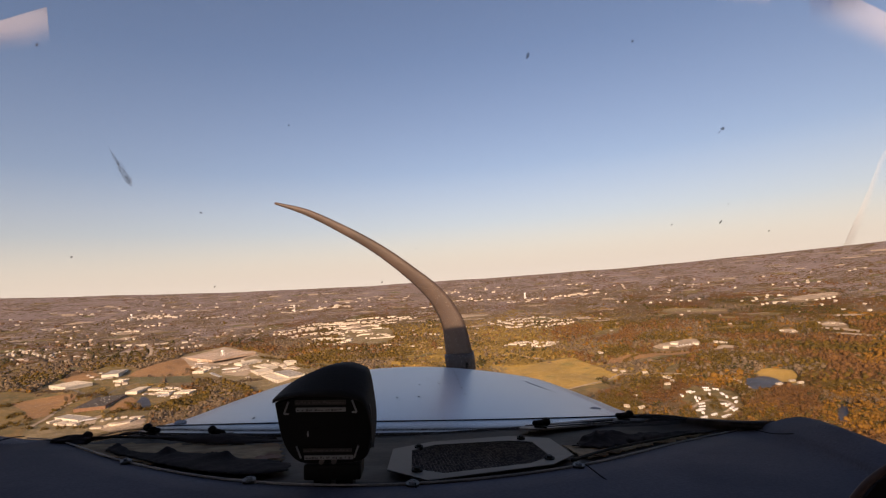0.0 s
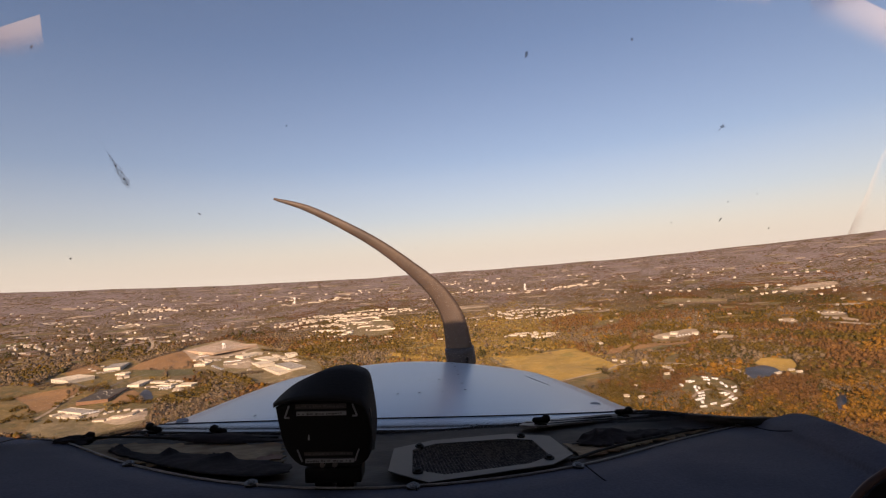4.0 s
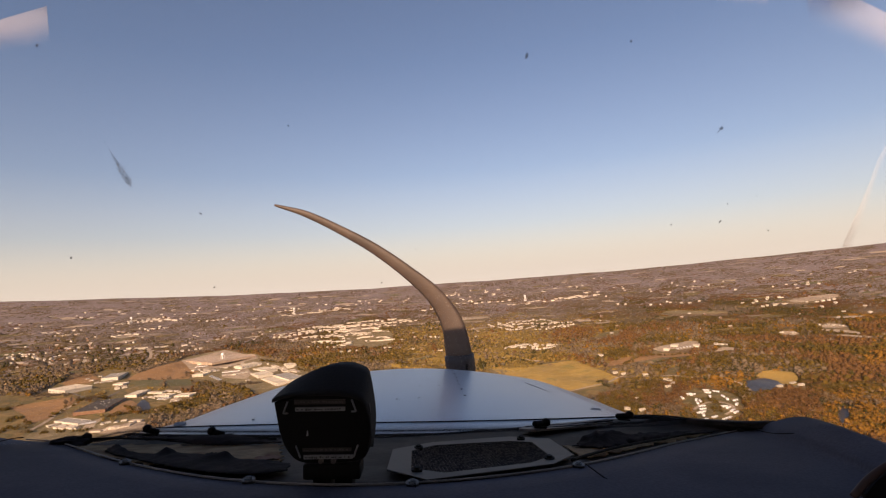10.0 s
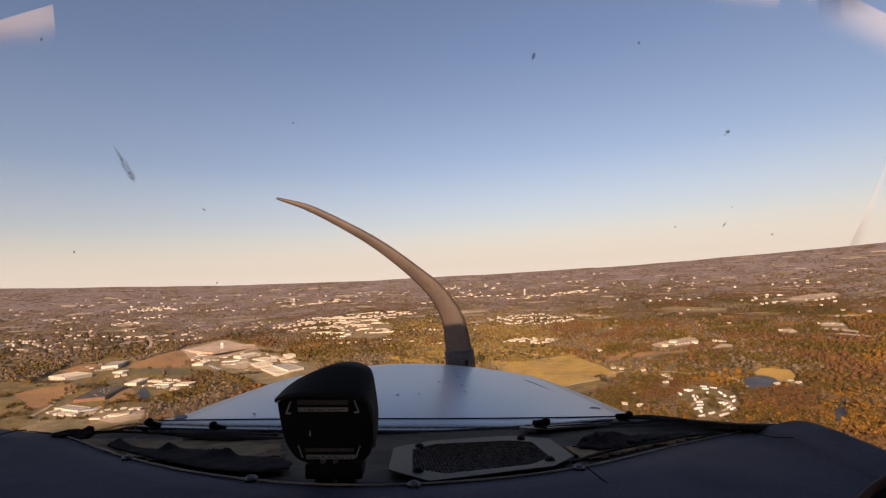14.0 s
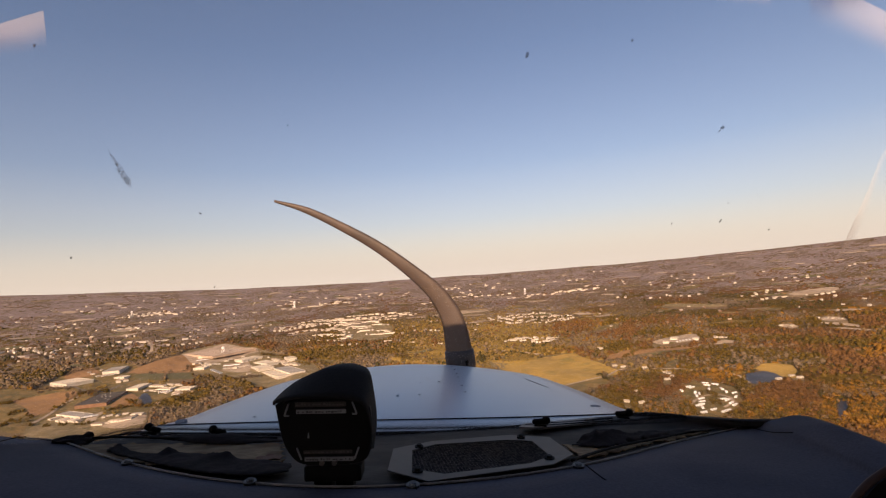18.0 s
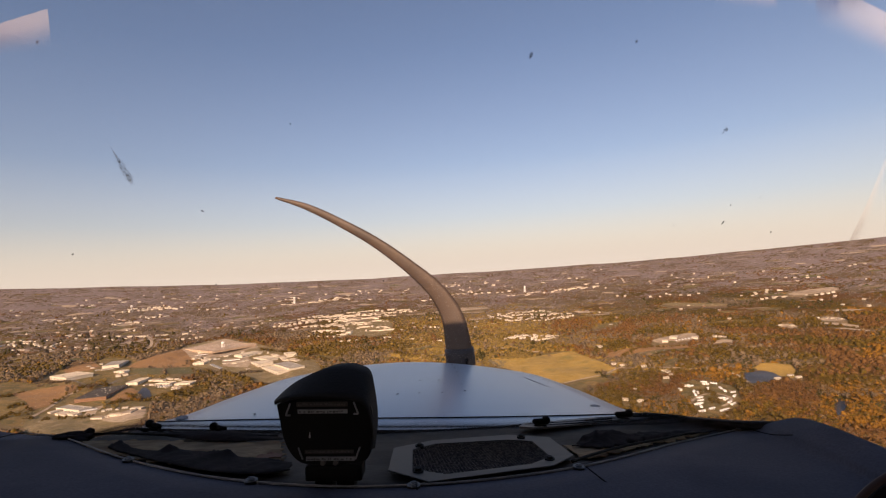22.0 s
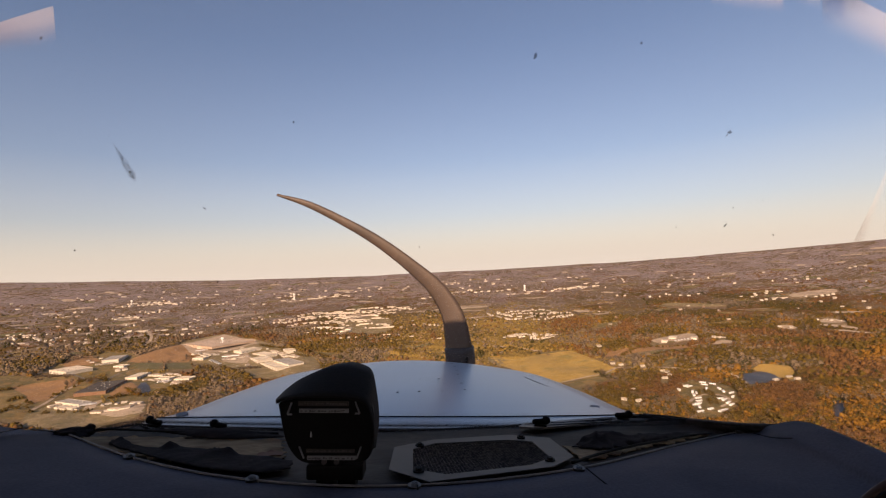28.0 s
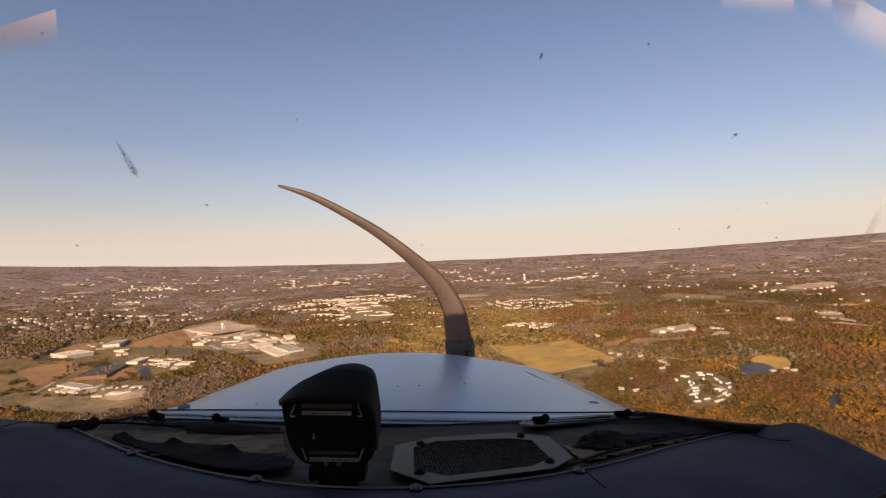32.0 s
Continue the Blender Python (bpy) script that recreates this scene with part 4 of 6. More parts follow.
def water_tower(x, y, height, label):
    t = thing("water_tower", pose(x, y, float(land(x, y))), label, "water tower")
    bm = bmesh.new()
    bmesh.ops.create_uvsphere(bm, u_segments=16, v_segments=10, radius=7)
    bmesh.ops.scale(bm, vec=(1, 1, 0.75), verts=bm.verts)
    bmesh.ops.translate(bm, vec=(0, 0, height), verts=bm.verts)
    part("tank", bm, M_TANK, t, smooth=True)
    bm = bmesh.new()
    rod(bm, (0, 0, -1), (0, 0, height - 4), 2.2, 1.4)
    part("column", bm, M_TANK, t)
    bm = bmesh.new()
    rod(bm, (0, 0, -1), (0, 0, 2.5), 4, 2.2)
    part("base", bm, M_TANK, t)
    for k in range(6):
        an = k * math.pi / 3
        bm = bmesh.new()
        rod(bm, (9 * math.cos(an), 9 * math.sin(an), -1), (5.5 * math.cos(an), 5.5 * math.sin(an), height - 3), 0.5, 0.5, 6)
        part("leg", bm, M_TANK, t)


water_tower(*(557, 3406), 44, "white water tower over the town")
water_tower(*(-1041, 3425), 44, "white water tower over the shops")
water_tower(*(-937, 2076), 30, "white water tower beside the plant")
water_tower(*(-1974, 3120), 30, "white water tower over the old town")


def storage_dome(x, y):
    t = thing("storage_tank", pose(x, y, float(land(x, y))), "white domed storage tank in a clearing", "tank")
    bm = bmesh.new()
    rod(bm, (0, 0, -1), (0, 0, 6), 7, 7, 20)
    part("shell", bm, M_TANK, t)
    bm = bmesh.new()
    bmesh.ops.create_uvsphere(bm, u_segments=20, v_segments=10, radius=7)
    bmesh.ops.scale(bm, vec=(1, 1, 0.6), verts=bm.verts)
    bmesh.ops.translate(bm, vec=(0, 0, 6), verts=bm.verts)
    part("dome", bm, M_TANK, t, smooth=True)


storage_dome(*(45, 1817))


# ---- trees and woods ----
def clumps(seed, count, spread, size, tall, leaves=0):
    """Verts and faces of a crown: small ragged clumps about a middle."""
    rng = np.random.default_rng(seed)
    bm = bmesh.new()
    if count:
        bmesh.ops.create_icosphere(bm, subdivisions=1, radius=1)
    else:
        bmesh.ops.create_cone(bm, cap_ends=False, segments=5, radius1=1, radius2=0.45, depth=1.1)
        bmesh.ops.triangulate(bm, faces=bm.faces[:])
        cap = bmesh.ops.contextual_create(bm, geom=[e for e in bm.edges if all(v.co.z > 0 for v in e.verts)])
        bmesh.ops.triangulate(bm, faces=bm.faces[:])
        count = 1
    v0 = np.array([v.co for v in bm.verts])
    f0 = np.array([[v.index for v in f.verts] for f in bm.faces])
    bm.free()
    vs, fs = [], []
    for k in range(count):
        c = rng.normal(0, 1, 3)
        c = c / np.linalg.norm(c) * spread * rng.uniform(0.3, 1) * np.array([1, 1, tall]) if count > 1 else np.zeros(3)
        v = v0 * size * rng.uniform(0.55, 1.45, (len(v0), 1)) * np.array([1, 1, tall if count == 1 else 0.9]) * rng.uniform(0.7, 1.2)
        fs.append(f0 + len(v0) * k)
        vs.append(v + c)
    at = len(v0) * count
    for k in range(leaves):  # ragged sprays of leaves that break up the outline
        d = rng.normal(0, 1, 3)
        d[2] = abs(d[2]) * 0.9 - 0.15
        c = d / np.linalg.norm(d) * (spread + size) * rng.uniform(0.62, 1.12) * np.array([1, 1, tall])
        vs.append(c + rng.normal(0, 1, (3, 3)) * size * 0.33)
        fs.append(np.array([[at, at + 1, at + 2]]))
        at += 3
    return np.concatenate(vs), np.concatenate(fs)


def inside(px, py, poly):
    res = np.zeros(len(px), bool)
    x0, y0 = poly[-1]
    for x1, y1 in poly:
        if y0 != y1:
            hit = ((y0 > py) != (y1 > py)) & (px < (x1 - x0) * (py - y0) / (y1 - y0) + x0)
            res ^= hit
        x0, y0 = x1, y1
    return res


CELL = 4.0


def cleared_land():
    """A map of the land in small cells: where fields, lanes and yards keep the woods away."""
    grid = np.zeros((2000, 1260), bool)
    gx, gy = np.meshgrid((np.arange(2000) + 0.5) * CELL - 4000, (np.arange(1260) + 0.5) * CELL - 100, indexing="ij")
    for poly in CLEAR:
        lo, hi = poly.min(0), poly.max(0)
        a, b = int((lo[0] + 4000) / CELL), int((hi[0] + 4000) / CELL) + 2
        c, d = int((lo[1] + 100) / CELL), int((hi[1] + 100) / CELL) + 2
        a, c = max(a, 0), max(c, 0)
        px, py = gx[a:b, c:d], gy[a:b, c:d]
        if px.size:
            grid[a:b, c:d] |= inside(px.ravel(), py.ravel(), poly).reshape(px.shape)
    for hx, hy in SPOTS:  # a yard round each house, deeper on its sunny front
        a, c = int((hx + 4000) / CELL), int((hy + 100) / CELL)
        a0, c0 = max(a - 18, 0), max(c - 18, 0)
        px, py = gx[a0:a + 18, c0:c + 6] - hx, gy[a0:a + 18, c0:c + 6] - hy
        h = math.hypot(hx, hy)
        along, across = (px * hx + py * hy) / h, (px * hy - py * hx) / h
        grid[a0:a + 18, c0:c + 6] |= (along > -48) & (along < 9) & (np.abs(across) < 9)
    return grid


CLEARED = cleared_land()


def woods(name, r0, r1, step, half, variants, radius, mat, label, seed, density=1.0, sides=(-50, 50), patchy=None, stand=None):
    """Crowns over a sector of the land, clear of fields and houses, all in one mesh."""
    rng = np.random.default_rng(seed)
    n = int((r1 ** 2 - r0 ** 2) / 2 * radians(sides[1] - sides[0]) / step ** 2)
    r = np.sqrt(rng.uniform(r0 ** 2, r1 ** 2, n))
    b = np.radians(rng.uniform(*sides, n))
    x, y = r * np.sin(b), r * np.cos(b)
    soft = np.clip((r - r0) / (0.14 * r0), 0, 1) * np.clip((r1 - r) / ((0.25 if r1 > 4000 else 0.08) * r1), 0, 1) if half[0] < 2 else np.clip((r1 - r) / (0.06 * r1), 0, 1)
    keep = rng.random(n) < density * np.where((r > 4400) & (r0 > 3000), 1, soft)
    open_land = np.sin(x / 170 + 1.3 * np.sin(y / 260)) + np.sin(y / 210 + 1.7 * np.sin(x / 310)) + 0.6 * np.sin((x + y) / 90)
    if patchy is None:
        keep &= (open_land < 1.25) | (rng.random(n) < 0.3)
    else:
        keep &= np.sin(x / 120 + 2 * np.sin(y / 190)) * np.sin(y / 140 + 2 * np.sin(x / 230 + 1)) > patchy
    if stand:  # each species keeps to its own drifts, with strays
        k, share = stand
        weight = [st[share] * np.clip(1 + 3.6 * drift(x, y, j), 0.04, 3.6) ** 1.6 + 0.002 for j, st in enumerate(STANDS)]
        keep &= rng.random(n) < weight[k] / sum(weight)
    cx, cy = ((x + 4000) / CELL).astype(int), ((y + 100) / CELL).astype(int)
    keep &= ~CLEARED[np.clip(cx, 0, CLEARED.shape[0] - 1), np.clip(cy, 0, CLEARED.shape[1] - 1)]
    x, y, r = x[keep], y[keep], r[keep]
    kinds = [clumps(seed * 10 + k, *half) for k in range(variants)]
    vs, fs, at = [], [], 0
    pick = rng.integers(0, variants, len(x))
    for k, (v0, f0) in enumerate(kinds):
        m = pick == k
        c = int(m.sum())
        size = radius * np.clip(rng.lognormal(-0.06, 0.46, (c, 1, 1)), 0.4, 2.2)
        an = rng.uniform(0, 2 * np.pi, c)
        rot = np.zeros((c, 3, 3))
        rot[:, 0, 0], rot[:, 0, 1], rot[:, 1, 0], rot[:, 1, 1], rot[:, 2, 2] = np.cos(an), -np.sin(an), np.sin(an), np.cos(an), 1
        v = np.einsum("nij,vj->nvi", rot, v0) * size
        v += np.stack([x[m], y[m], land(x[m], y[m])], 1)[:, None, :]
        v[:, :, 2] += size[:, :, 0] * 0.45 + 3.6 * rng.uniform(0.7, 1.25, (c, 1)) + swell(x[m], y[m])[:, None]
        vs.append(v.reshape(-1, 3))
        fs.append((f0[None] + (np.arange(c) * len(v0))[:, None, None] + at).reshape(-1, 3))
        at += c * len(v0)
    v, f = np.concatenate(vs), np.concatenate(fs)
    me = bpy.data.meshes.new(name)
    me.vertices.add(len(v)), me.loops.add(f.size), me.polygons.add(len(f))
    me.vertices.foreach_set("co", v.astype(np.float32).ravel())
    me.loops.foreach_set("vertex_index", f.astype(np.int32).ravel())
    me.polygons.foreach_set("loop_start", np.arange(0, f.size, 3, dtype=np.int32))
    me.update(calc_edges=True)
    return tagged(link_mesh(name, me, mat), label, "woods", kind="stuff")


# stands of several species: name, material, share near right, near left, middle right, middle left, far
STANDS = (("olive_woods", M_OLIVE, 0.32, 0.34, 0.36, 0.32, 0.19, "olive-green autumn woods"), ("gold_woods", M_WOODS_GOLD, 0.16, 0.004, 0.05, 0.002, 0.0, "gold-leaved autumn woods"),
          ("rust_woods", M_RUST, 0.58, 0.06, 0.52, 0.07, 0.15, "rust-red autumn woods"), ("brown_woods", M_WOODS, 0.02, 0.60, 0.12, 0.60, 0.66, "brown-leaved autumn woods"))


def swell(x, y):
    """How far the leaf roof heaves above or below its mean height: older stands over young growth."""
    r = np.hypot(x, y)
    return (3.4 * np.sin(x / 29 + 2 * np.sin(y / 43)) * np.sin(y / 25 + 2 * np.sin(x / 37)) + 1.6 * np.sin(x / 12 + 1.7 * np.sin(y / 16)) * np.sin(y / 13)) * np.clip((3000 - r) / 1200, 0, 1)


def drift(x, y, k):
    """Where one species gathers."""
    return np.sin(x / (90 + 23 * k) + 2.1 * np.sin(y / (130 + 17 * k) + k)) * np.sin(y / (105 + 19 * k) + 1.9 * np.sin(x / (150 - 13 * k) + 2 * k))


def canopy():
    """The closed roof of leaves: one uneven sheet over all wooded land, sunk where the land is open."""
    rng = np.random.default_rng(5)
    nr, nb = 640, 580
    rr = 560 * (4850 / 560) ** (np.arange(nr) / (nr - 1))
    bb = np.radians(np.linspace(-50, 50, nb))
    r, b = np.meshgrid(rr, bb, indexing="ij")
    r = r * (1 + rng.uniform(-0.4, 0.4, r.shape) * 0.003)
    b = b + rng.uniform(-0.4, 0.4, b.shape) * 0.0028
    x, y = r * np.sin(b), r * np.cos(b)
    cx, cy = ((x + 4000) / CELL).astype(int), ((y + 100) / CELL).astype(int)
    bare = CLEARED[np.clip(cx, 0, CLEARED.shape[0] - 1), np.clip(cy, 0, CLEARED.shape[1] - 1)]
    open_land = np.sin(x / 170 + 1.3 * np.sin(y / 260)) + np.sin(y / 210 + 1.7 * np.sin(x / 310)) + 0.6 * np.sin((x + y) / 90)
    tall = np.where(open_land < 1.25, 6.0, 3.0) + (1.3 * np.sin(x / 13 + 2 * np.sin(y / 17)) * np.sin(y / 11 + 2 * np.sin(x / 19)) + rng.uniform(-2.4, 2.8, r.shape)) * np.clip(1.9 - r / 2100, 0.25, 1)
    tall = tall * np.clip(1.25 - r / 4850 * 0.75, 0.4, 1.0)
    z = land(x, y) + np.where(bare, -3.0, tall + swell(x, y))
    fx, fy, fr, fb = (0.25 * (v[:-1, :-1] + v[1:, :-1] + v[:-1, 1:] + v[1:, 1:]) for v in (x, y, r, b))
    east = np.clip((np.degrees(fb) + 3 + 6 * np.sin(fy / 240) + 4 * np.sin(fx / 130)) / 20, 0, 1)
    near = np.clip((2100 - fr) / 900, 0, 1)
    middle = np.exp(-((np.degrees(fb) - 6) / 12) ** 2) * np.clip((fr - 1200) / 300, 0, 1) * np.clip((3000 - fr) / 600, 0, 1)
    share = []
    for k, st in enumerate(STANDS):
        base = east * (near * st[2] + (1 - near) * st[4]) + (1 - east) * (near * st[3] + (1 - near) * st[5])
        distant = np.clip((fr - 2200) / 900, 0, 1)
        base = base * (1 - distant) + st[6] * distant
        share.append(base * np.clip(1 + 3.2 * drift(fx, fy, k), 0.05, 3.6) ** 1.5 * (1 - (0.3, 0.3, 0.95, 0.75)[k] * middle))
    share.append(2.2 * middle)  # yellowish scrub straight ahead
    share.append(0.05 + 0.45 * np.clip(np.sin(fx / 120 + 2 * np.sin(fy / 190)) * np.sin(fy / 140 + 2 * np.sin(fx / 230 + 1)) - 0.25, 0, 1))  # pines
    share.append(4.0 * np.clip((fr - 2300 - 250 * east + 250 * np.sin(fx / 300)) / 1800, 0, 1) ** 2)  # greyed far woods: distance haze put into the colour
    share = np.cumsum(np.stack(share), 0)
    grain = rng.random(fx.shape)
    grain[1:, 1:] = np.where(rng.random(grain[1:, 1:].shape) < 0.45, grain[:-1, :-1], grain[1:, 1:])
    slot = (grain[None] * share[-1] > share).sum(0)
    idx = np.arange(nr * nb).reshape(nr, nb)
    f = np.stack([idx[:-1, :-1], idx[:-1, 1:], idx[1:, 1:], idx[1:, :-1]], -1).reshape(-1, 4)
    sunk = (bare[:-1, :-1] & bare[1:, :-1] & bare[:-1, 1:] & bare[1:, 1:]).ravel()
    f, slot = f[~sunk], slot.ravel()[~sunk]
    me = bpy.data.meshes.new("woods")
    me.vertices.add(nr * nb), me.loops.add(f.size), me.polygons.add(len(f))
    me.vertices.foreach_set("co", np.stack([x, y, z], -1).astype(np.float32).ravel())
    me.loops.foreach_set("vertex_index", f.astype(np.int32).ravel())
    me.polygons.foreach_set("loop_start", np.arange(0, f.size, 4, dtype=np.int32))
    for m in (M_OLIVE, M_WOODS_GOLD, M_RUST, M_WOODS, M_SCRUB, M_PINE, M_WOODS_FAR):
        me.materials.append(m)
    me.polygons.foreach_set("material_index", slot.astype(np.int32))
    me.update(calc_edges=True)
    tagged(link_mesh("woods", me, None), "closed canopy of mixed autumn woods reaching to the horizon", "woods", kind="stuff")


canopy()
for s, (nm, mt, *_, lb) in enumerate(STANDS):
    woods(nm, 600, 1450, 6.4, (3, 0.7, 0.42, 1.35, 20), 14, 4.2, mt, lb + " close below", 20 + s, stand=(s, 2), sides=(15, 48))
    woods(nm, 700, 1450, 6.8, (3, 0.55, 0.5, 1.25, 6), 12, 3.6, mt, lb + " round fields", 30 + s, stand=(s, 3), sides=(-50, -20))
    woods(nm, 1330, 2500, 8.8, (1, 0, 0.9, 1.3, 4), 12, 3.7, mt, lb + " on rolling land", 40 + s, stand=(s, 4), sides=(12, 48))
    woods(nm, 1330, 2600, 9.2, (1, 0, 0.95, 1.1, 4), 12, 3.6, mt, lb + " on rolling land", 50 + s, stand=(s, 5), sides=(-50, -5))
    woods(nm, 1330, 2600, 9, (1, 0, 0.95, 1.1, 3), 12, 3.6, mt, lb + " beyond the nose", 70 + s, 0.2, stand=(s, 5), sides=(-6, 13))
for s, (nm, mt, *_, lb) in enumerate(STANDS):
    woods(nm, 2350, 3900, 20, (0, 0, 1, 1.0), 12, 3.6, mt, lb + " in the distance", 60 + s, 0.5, stand=(s, 6))
woods("brown_woods", 500, 1420, 20, (4, 0.72, 0.6, 1.0), 8, 4.2, M_WOODS, "open brown woods below the nose", 7, sides=(-20, 17))
woods("tan_woods", 1400, 2500, 20, (1, 0, 1, 0.8), 10, 3.6, M_TAN, "tan bare woods in the middle distance, paled for haze", 9, 0.4, sides=(-50, 6))
woods("scrub_woods", 1330, 2800, 10.5, (1, 0, 0.9, 0.9, 3), 12, 3.4, M_SCRUB, "yellowish scrub woods beyond the nose", 13, 0.28, sides=(-7, 14))
woods("pine_woods", 700, 1500, 15, (3, 0.6, 0.6, 1.6), 6, 3.6, M_PINE, "dark pine stands among the autumn woods", 11, 0.75, patchy=0.28)
woods("pine_woods", 650, 1500, 16, (3, 0.5, 0.6, 1.6), 6, 3.6, M_PINE, "single dark pines among the rust woods", 14, 0.14, sides=(12, 48))
woods("pine_woods", 1500, 3000, 14, (1, 0, 0.9, 1.3), 8, 3.6, M_PINE, "dark pine stands in distant woods", 12, 0.5, patchy=0.4)


def tree(kind_seed, height, mat, label):
    t = thing("tree", pose(0, 0, 0), label, "tree", "field trees")
    bm = bmesh.new()
    rod(bm, (0, 0, -0.5), (0, 0, height * 0.55), height * 0.035, height * 0.018, 8)
    rnd = random.Random(kind_seed)
    for k in range(5):
        an, z = rnd.uniform(0, 6.28), height * rnd.uniform(0.3, 0.5)
        rod(bm, (0, 0, z), (height * 0.22 * math.cos(an), height * 0.22 * math.sin(an), z + height * 0.22), height * 0.014, height * 0.006, 5)
    part("trunk", bm, M_TRUNK, t)
    v, f = clumps(kind_seed, 26, height * 0.30, height * 0.085, 1.15, 160)
    v = v + np.array([0, 0, height * 0.63])
    me = bpy.data.meshes.new("crown")
    me.from_pydata(v.tolist(), [], f.tolist())
    link_mesh("crown", me, mat, t)
    return t


def field_trees():
    kinds = [tree(61, 14, M_WOODS, "broad olive-brown tree standing at a field edge"), tree(62, 17, M_WOODS, "tall dark tree standing at a field edge"), tree(63, 12, M_WOODS_GOLD, "gold-leaved tree standing at a field edge")]
    rnd = random.Random(8)
    used = set()
    for (ax, ay), (bx, by), n in (((-1093, 1489), (-1055, 1544), 9), ((-905, 1408), (-820, 1346), 7), ((328, 1186), (338, 1115), 5), ((413, 1381), (421, 1280), 6), ((-1479, 1618), (-1301, 1623), 8), ((724, 1273), (794, 1320), 6), ((-1137, 1479), (-1132, 1518), 4), ((507, 1125), (448, 972), 8), ((-939, 1795), (-1026, 2031), 5)):
        for _ in range(n):
            k = rnd.random()
            x, y = ax + (bx - ax) * k + rnd.uniform(-14, 14), ay + (by - ay) * k + rnd.uniform(-14, 14)
            kd = rnd.choice(kinds)
            m = pose(x, y, float(land(x, y)), 0, 0, rnd.uniform(0, 360))
            if kd.name in used:
                copy_thing(kd, m)
            else:
                kd.matrix_world = m
                used.add(kd.name)


field_trees()


def hedgerow(pts, count, seed, mat, label):
    """Bushes and small trees in a line between fields."""
    rng = np.random.default_rng(seed)
    line = smooth_line([(*p, 0) for p in pts], 8)
    vs, fs, at = [], [], 0
    for k in range(count):
        p = line[int(rng.integers(0, len(line)))].lerp(line[int(rng.integers(0, len(line)))], 0.08)
        v, f = clumps(seed * 50 + k % 6, 3, 0.6, 0.55, 1.1, 30)
        s = rng.uniform(1.8, 5.0)
        x, y = p.x + rng.normal(0, 5), p.y + rng.normal(0, 5)
        vs.append(v * s + np.array([x, y, float(land(x, y)) + s * 0.8]))
        fs.append(f + at)
        at += len(v)
    me = bpy.data.meshes.new("hedgerow")
    me.from_pydata(np.concatenate(vs).tolist(), [], np.concatenate(fs).tolist())
    tagged(link_mesh("hedgerow", me, mat), label, "hedgerow", kind="stuff")


hedgerow([(-1520, 1602), (-1336, 1599), (-1281, 1621)], 60, 71, M_WOODS, "brown scrub along the country road")
hedgerow([(-1179, 1336), (-1173, 1364), (-1066, 1276)], 40, 72, M_OLIVE, "scrub along the ploughed field")
hedgerow([(-1127, 1516), (-1108, 1545), (-1041, 1530)], 60, 73, M_OLIVE, "dark trees beside the brick warehouse")
hedgerow([(-921, 1424), (-830, 1363), (-802, 1418), (-754, 1466)], 110, 74, M_OLIVE, "dark trees round the retention pond")
hedgerow([(-1172, 1622), (-1116, 1590), (-1127, 1642)], 18, 75, M_SCRUB, "low yellowish bushes on the pasture")
hedgerow([(-1119, 1757), (-1024, 1791), (-919, 1796)], 26, 76, M_WOODS, "brown hedgerow along the ploughed field")
hedgerow([(-1026, 1225), (-939, 1219), (-880, 1222)], 18, 77, M_OLIVE, "scrub along the near pasture")
hedgerow([(-816, 1588), (-750, 1623), (-688, 1651), (-626, 1660)], 130, 78, M_WOODS, "brown thicket beside the truck yard")
hedgerow([(413, 1381), (408, 1301), (419, 1281)], 24, 79, M_PINE, "dark trees along the farm lane")
hedgerow([(515, 1078), (578, 1108), (552, 1049), (539, 1011)], 34, 82, M_OLIVE, "dark trees between the mobile homes")
hedgerow([(509, 1141), (566, 1203), (667, 1202), (653, 1099), (582, 993), (500, 914)], 80, 83, M_RUST, "rust trees round the mobile home park")
hedgerow([(-742, 2210), (-592, 2047), (-482, 2078)], 90, 84, M_WOODS, "brown trees between the factory halls")
hedgerow([(-768, 2032), (-662, 1978), (-505, 1793)], 90, 85, M_OLIVE, "dark trees between the warehouses")
hedgerow([(-381, 2185), (-250, 2120), (-118, 2152)], 70, 86, M_WOODS, "brown trees between the factory halls")
hedgerow([(524, 1466), (638, 1544), (735, 1568)], 130, 87, M_PINE, "young pines on the green strip")
hedgerow([(740, 1289), (788, 1336), (797, 1312)], 40, 80, M_PINE, "dark trees on the pond bank")
hedgerow([(915, 1303), (907, 1265), (854, 1229)], 40, 88, M_PINE, "dark pines beside the golden meadow")
hedgerow([(491, 1500), (628, 1649), (817, 1669)], 80, 81, M_OLIVE, "dark trees along the clay strip")
hedgerow([(331, 1204), (315, 1123), (341, 1114)], 16, 89, M_OLIVE, "single dark trees on the green pasture")
hedgerow([(482, 1409), (547, 1370), (651, 1329)], 50, 90, M_SCRUB, "yellowish brush along the lane")
hedgerow([(-1351, 1459), (-1289, 1444), (-1289, 1501)], 40, 91, M_OLIVE, "dark trees along the far pasture")
hedgerow([(-1093, 1207), (-1120, 1273), (-1041, 1226)], 40, 92, M_OLIVE, "dark trees at the near pasture")
hedgerow([(-1293, 1547), (-1259, 1592), (-1203, 1585)], 36, 93, M_WOODS, "brown scrub along the ploughed field")
hedgerow([(-1079, 1355), (-1102, 1408), (-1117, 1475)], 18, 94, M_OLIVE, "bushes along the access road")
hedgerow([(-907, 1326), (-900, 1357), (-874, 1379)], 24, 95, M_OLIVE, "dark bushes below the clay plot")
hedgerow([(-1360, 1768), (-1382, 1858), (-1311, 1877)], 30, 96, M_WOODS, "brown trees behind the clay lot")
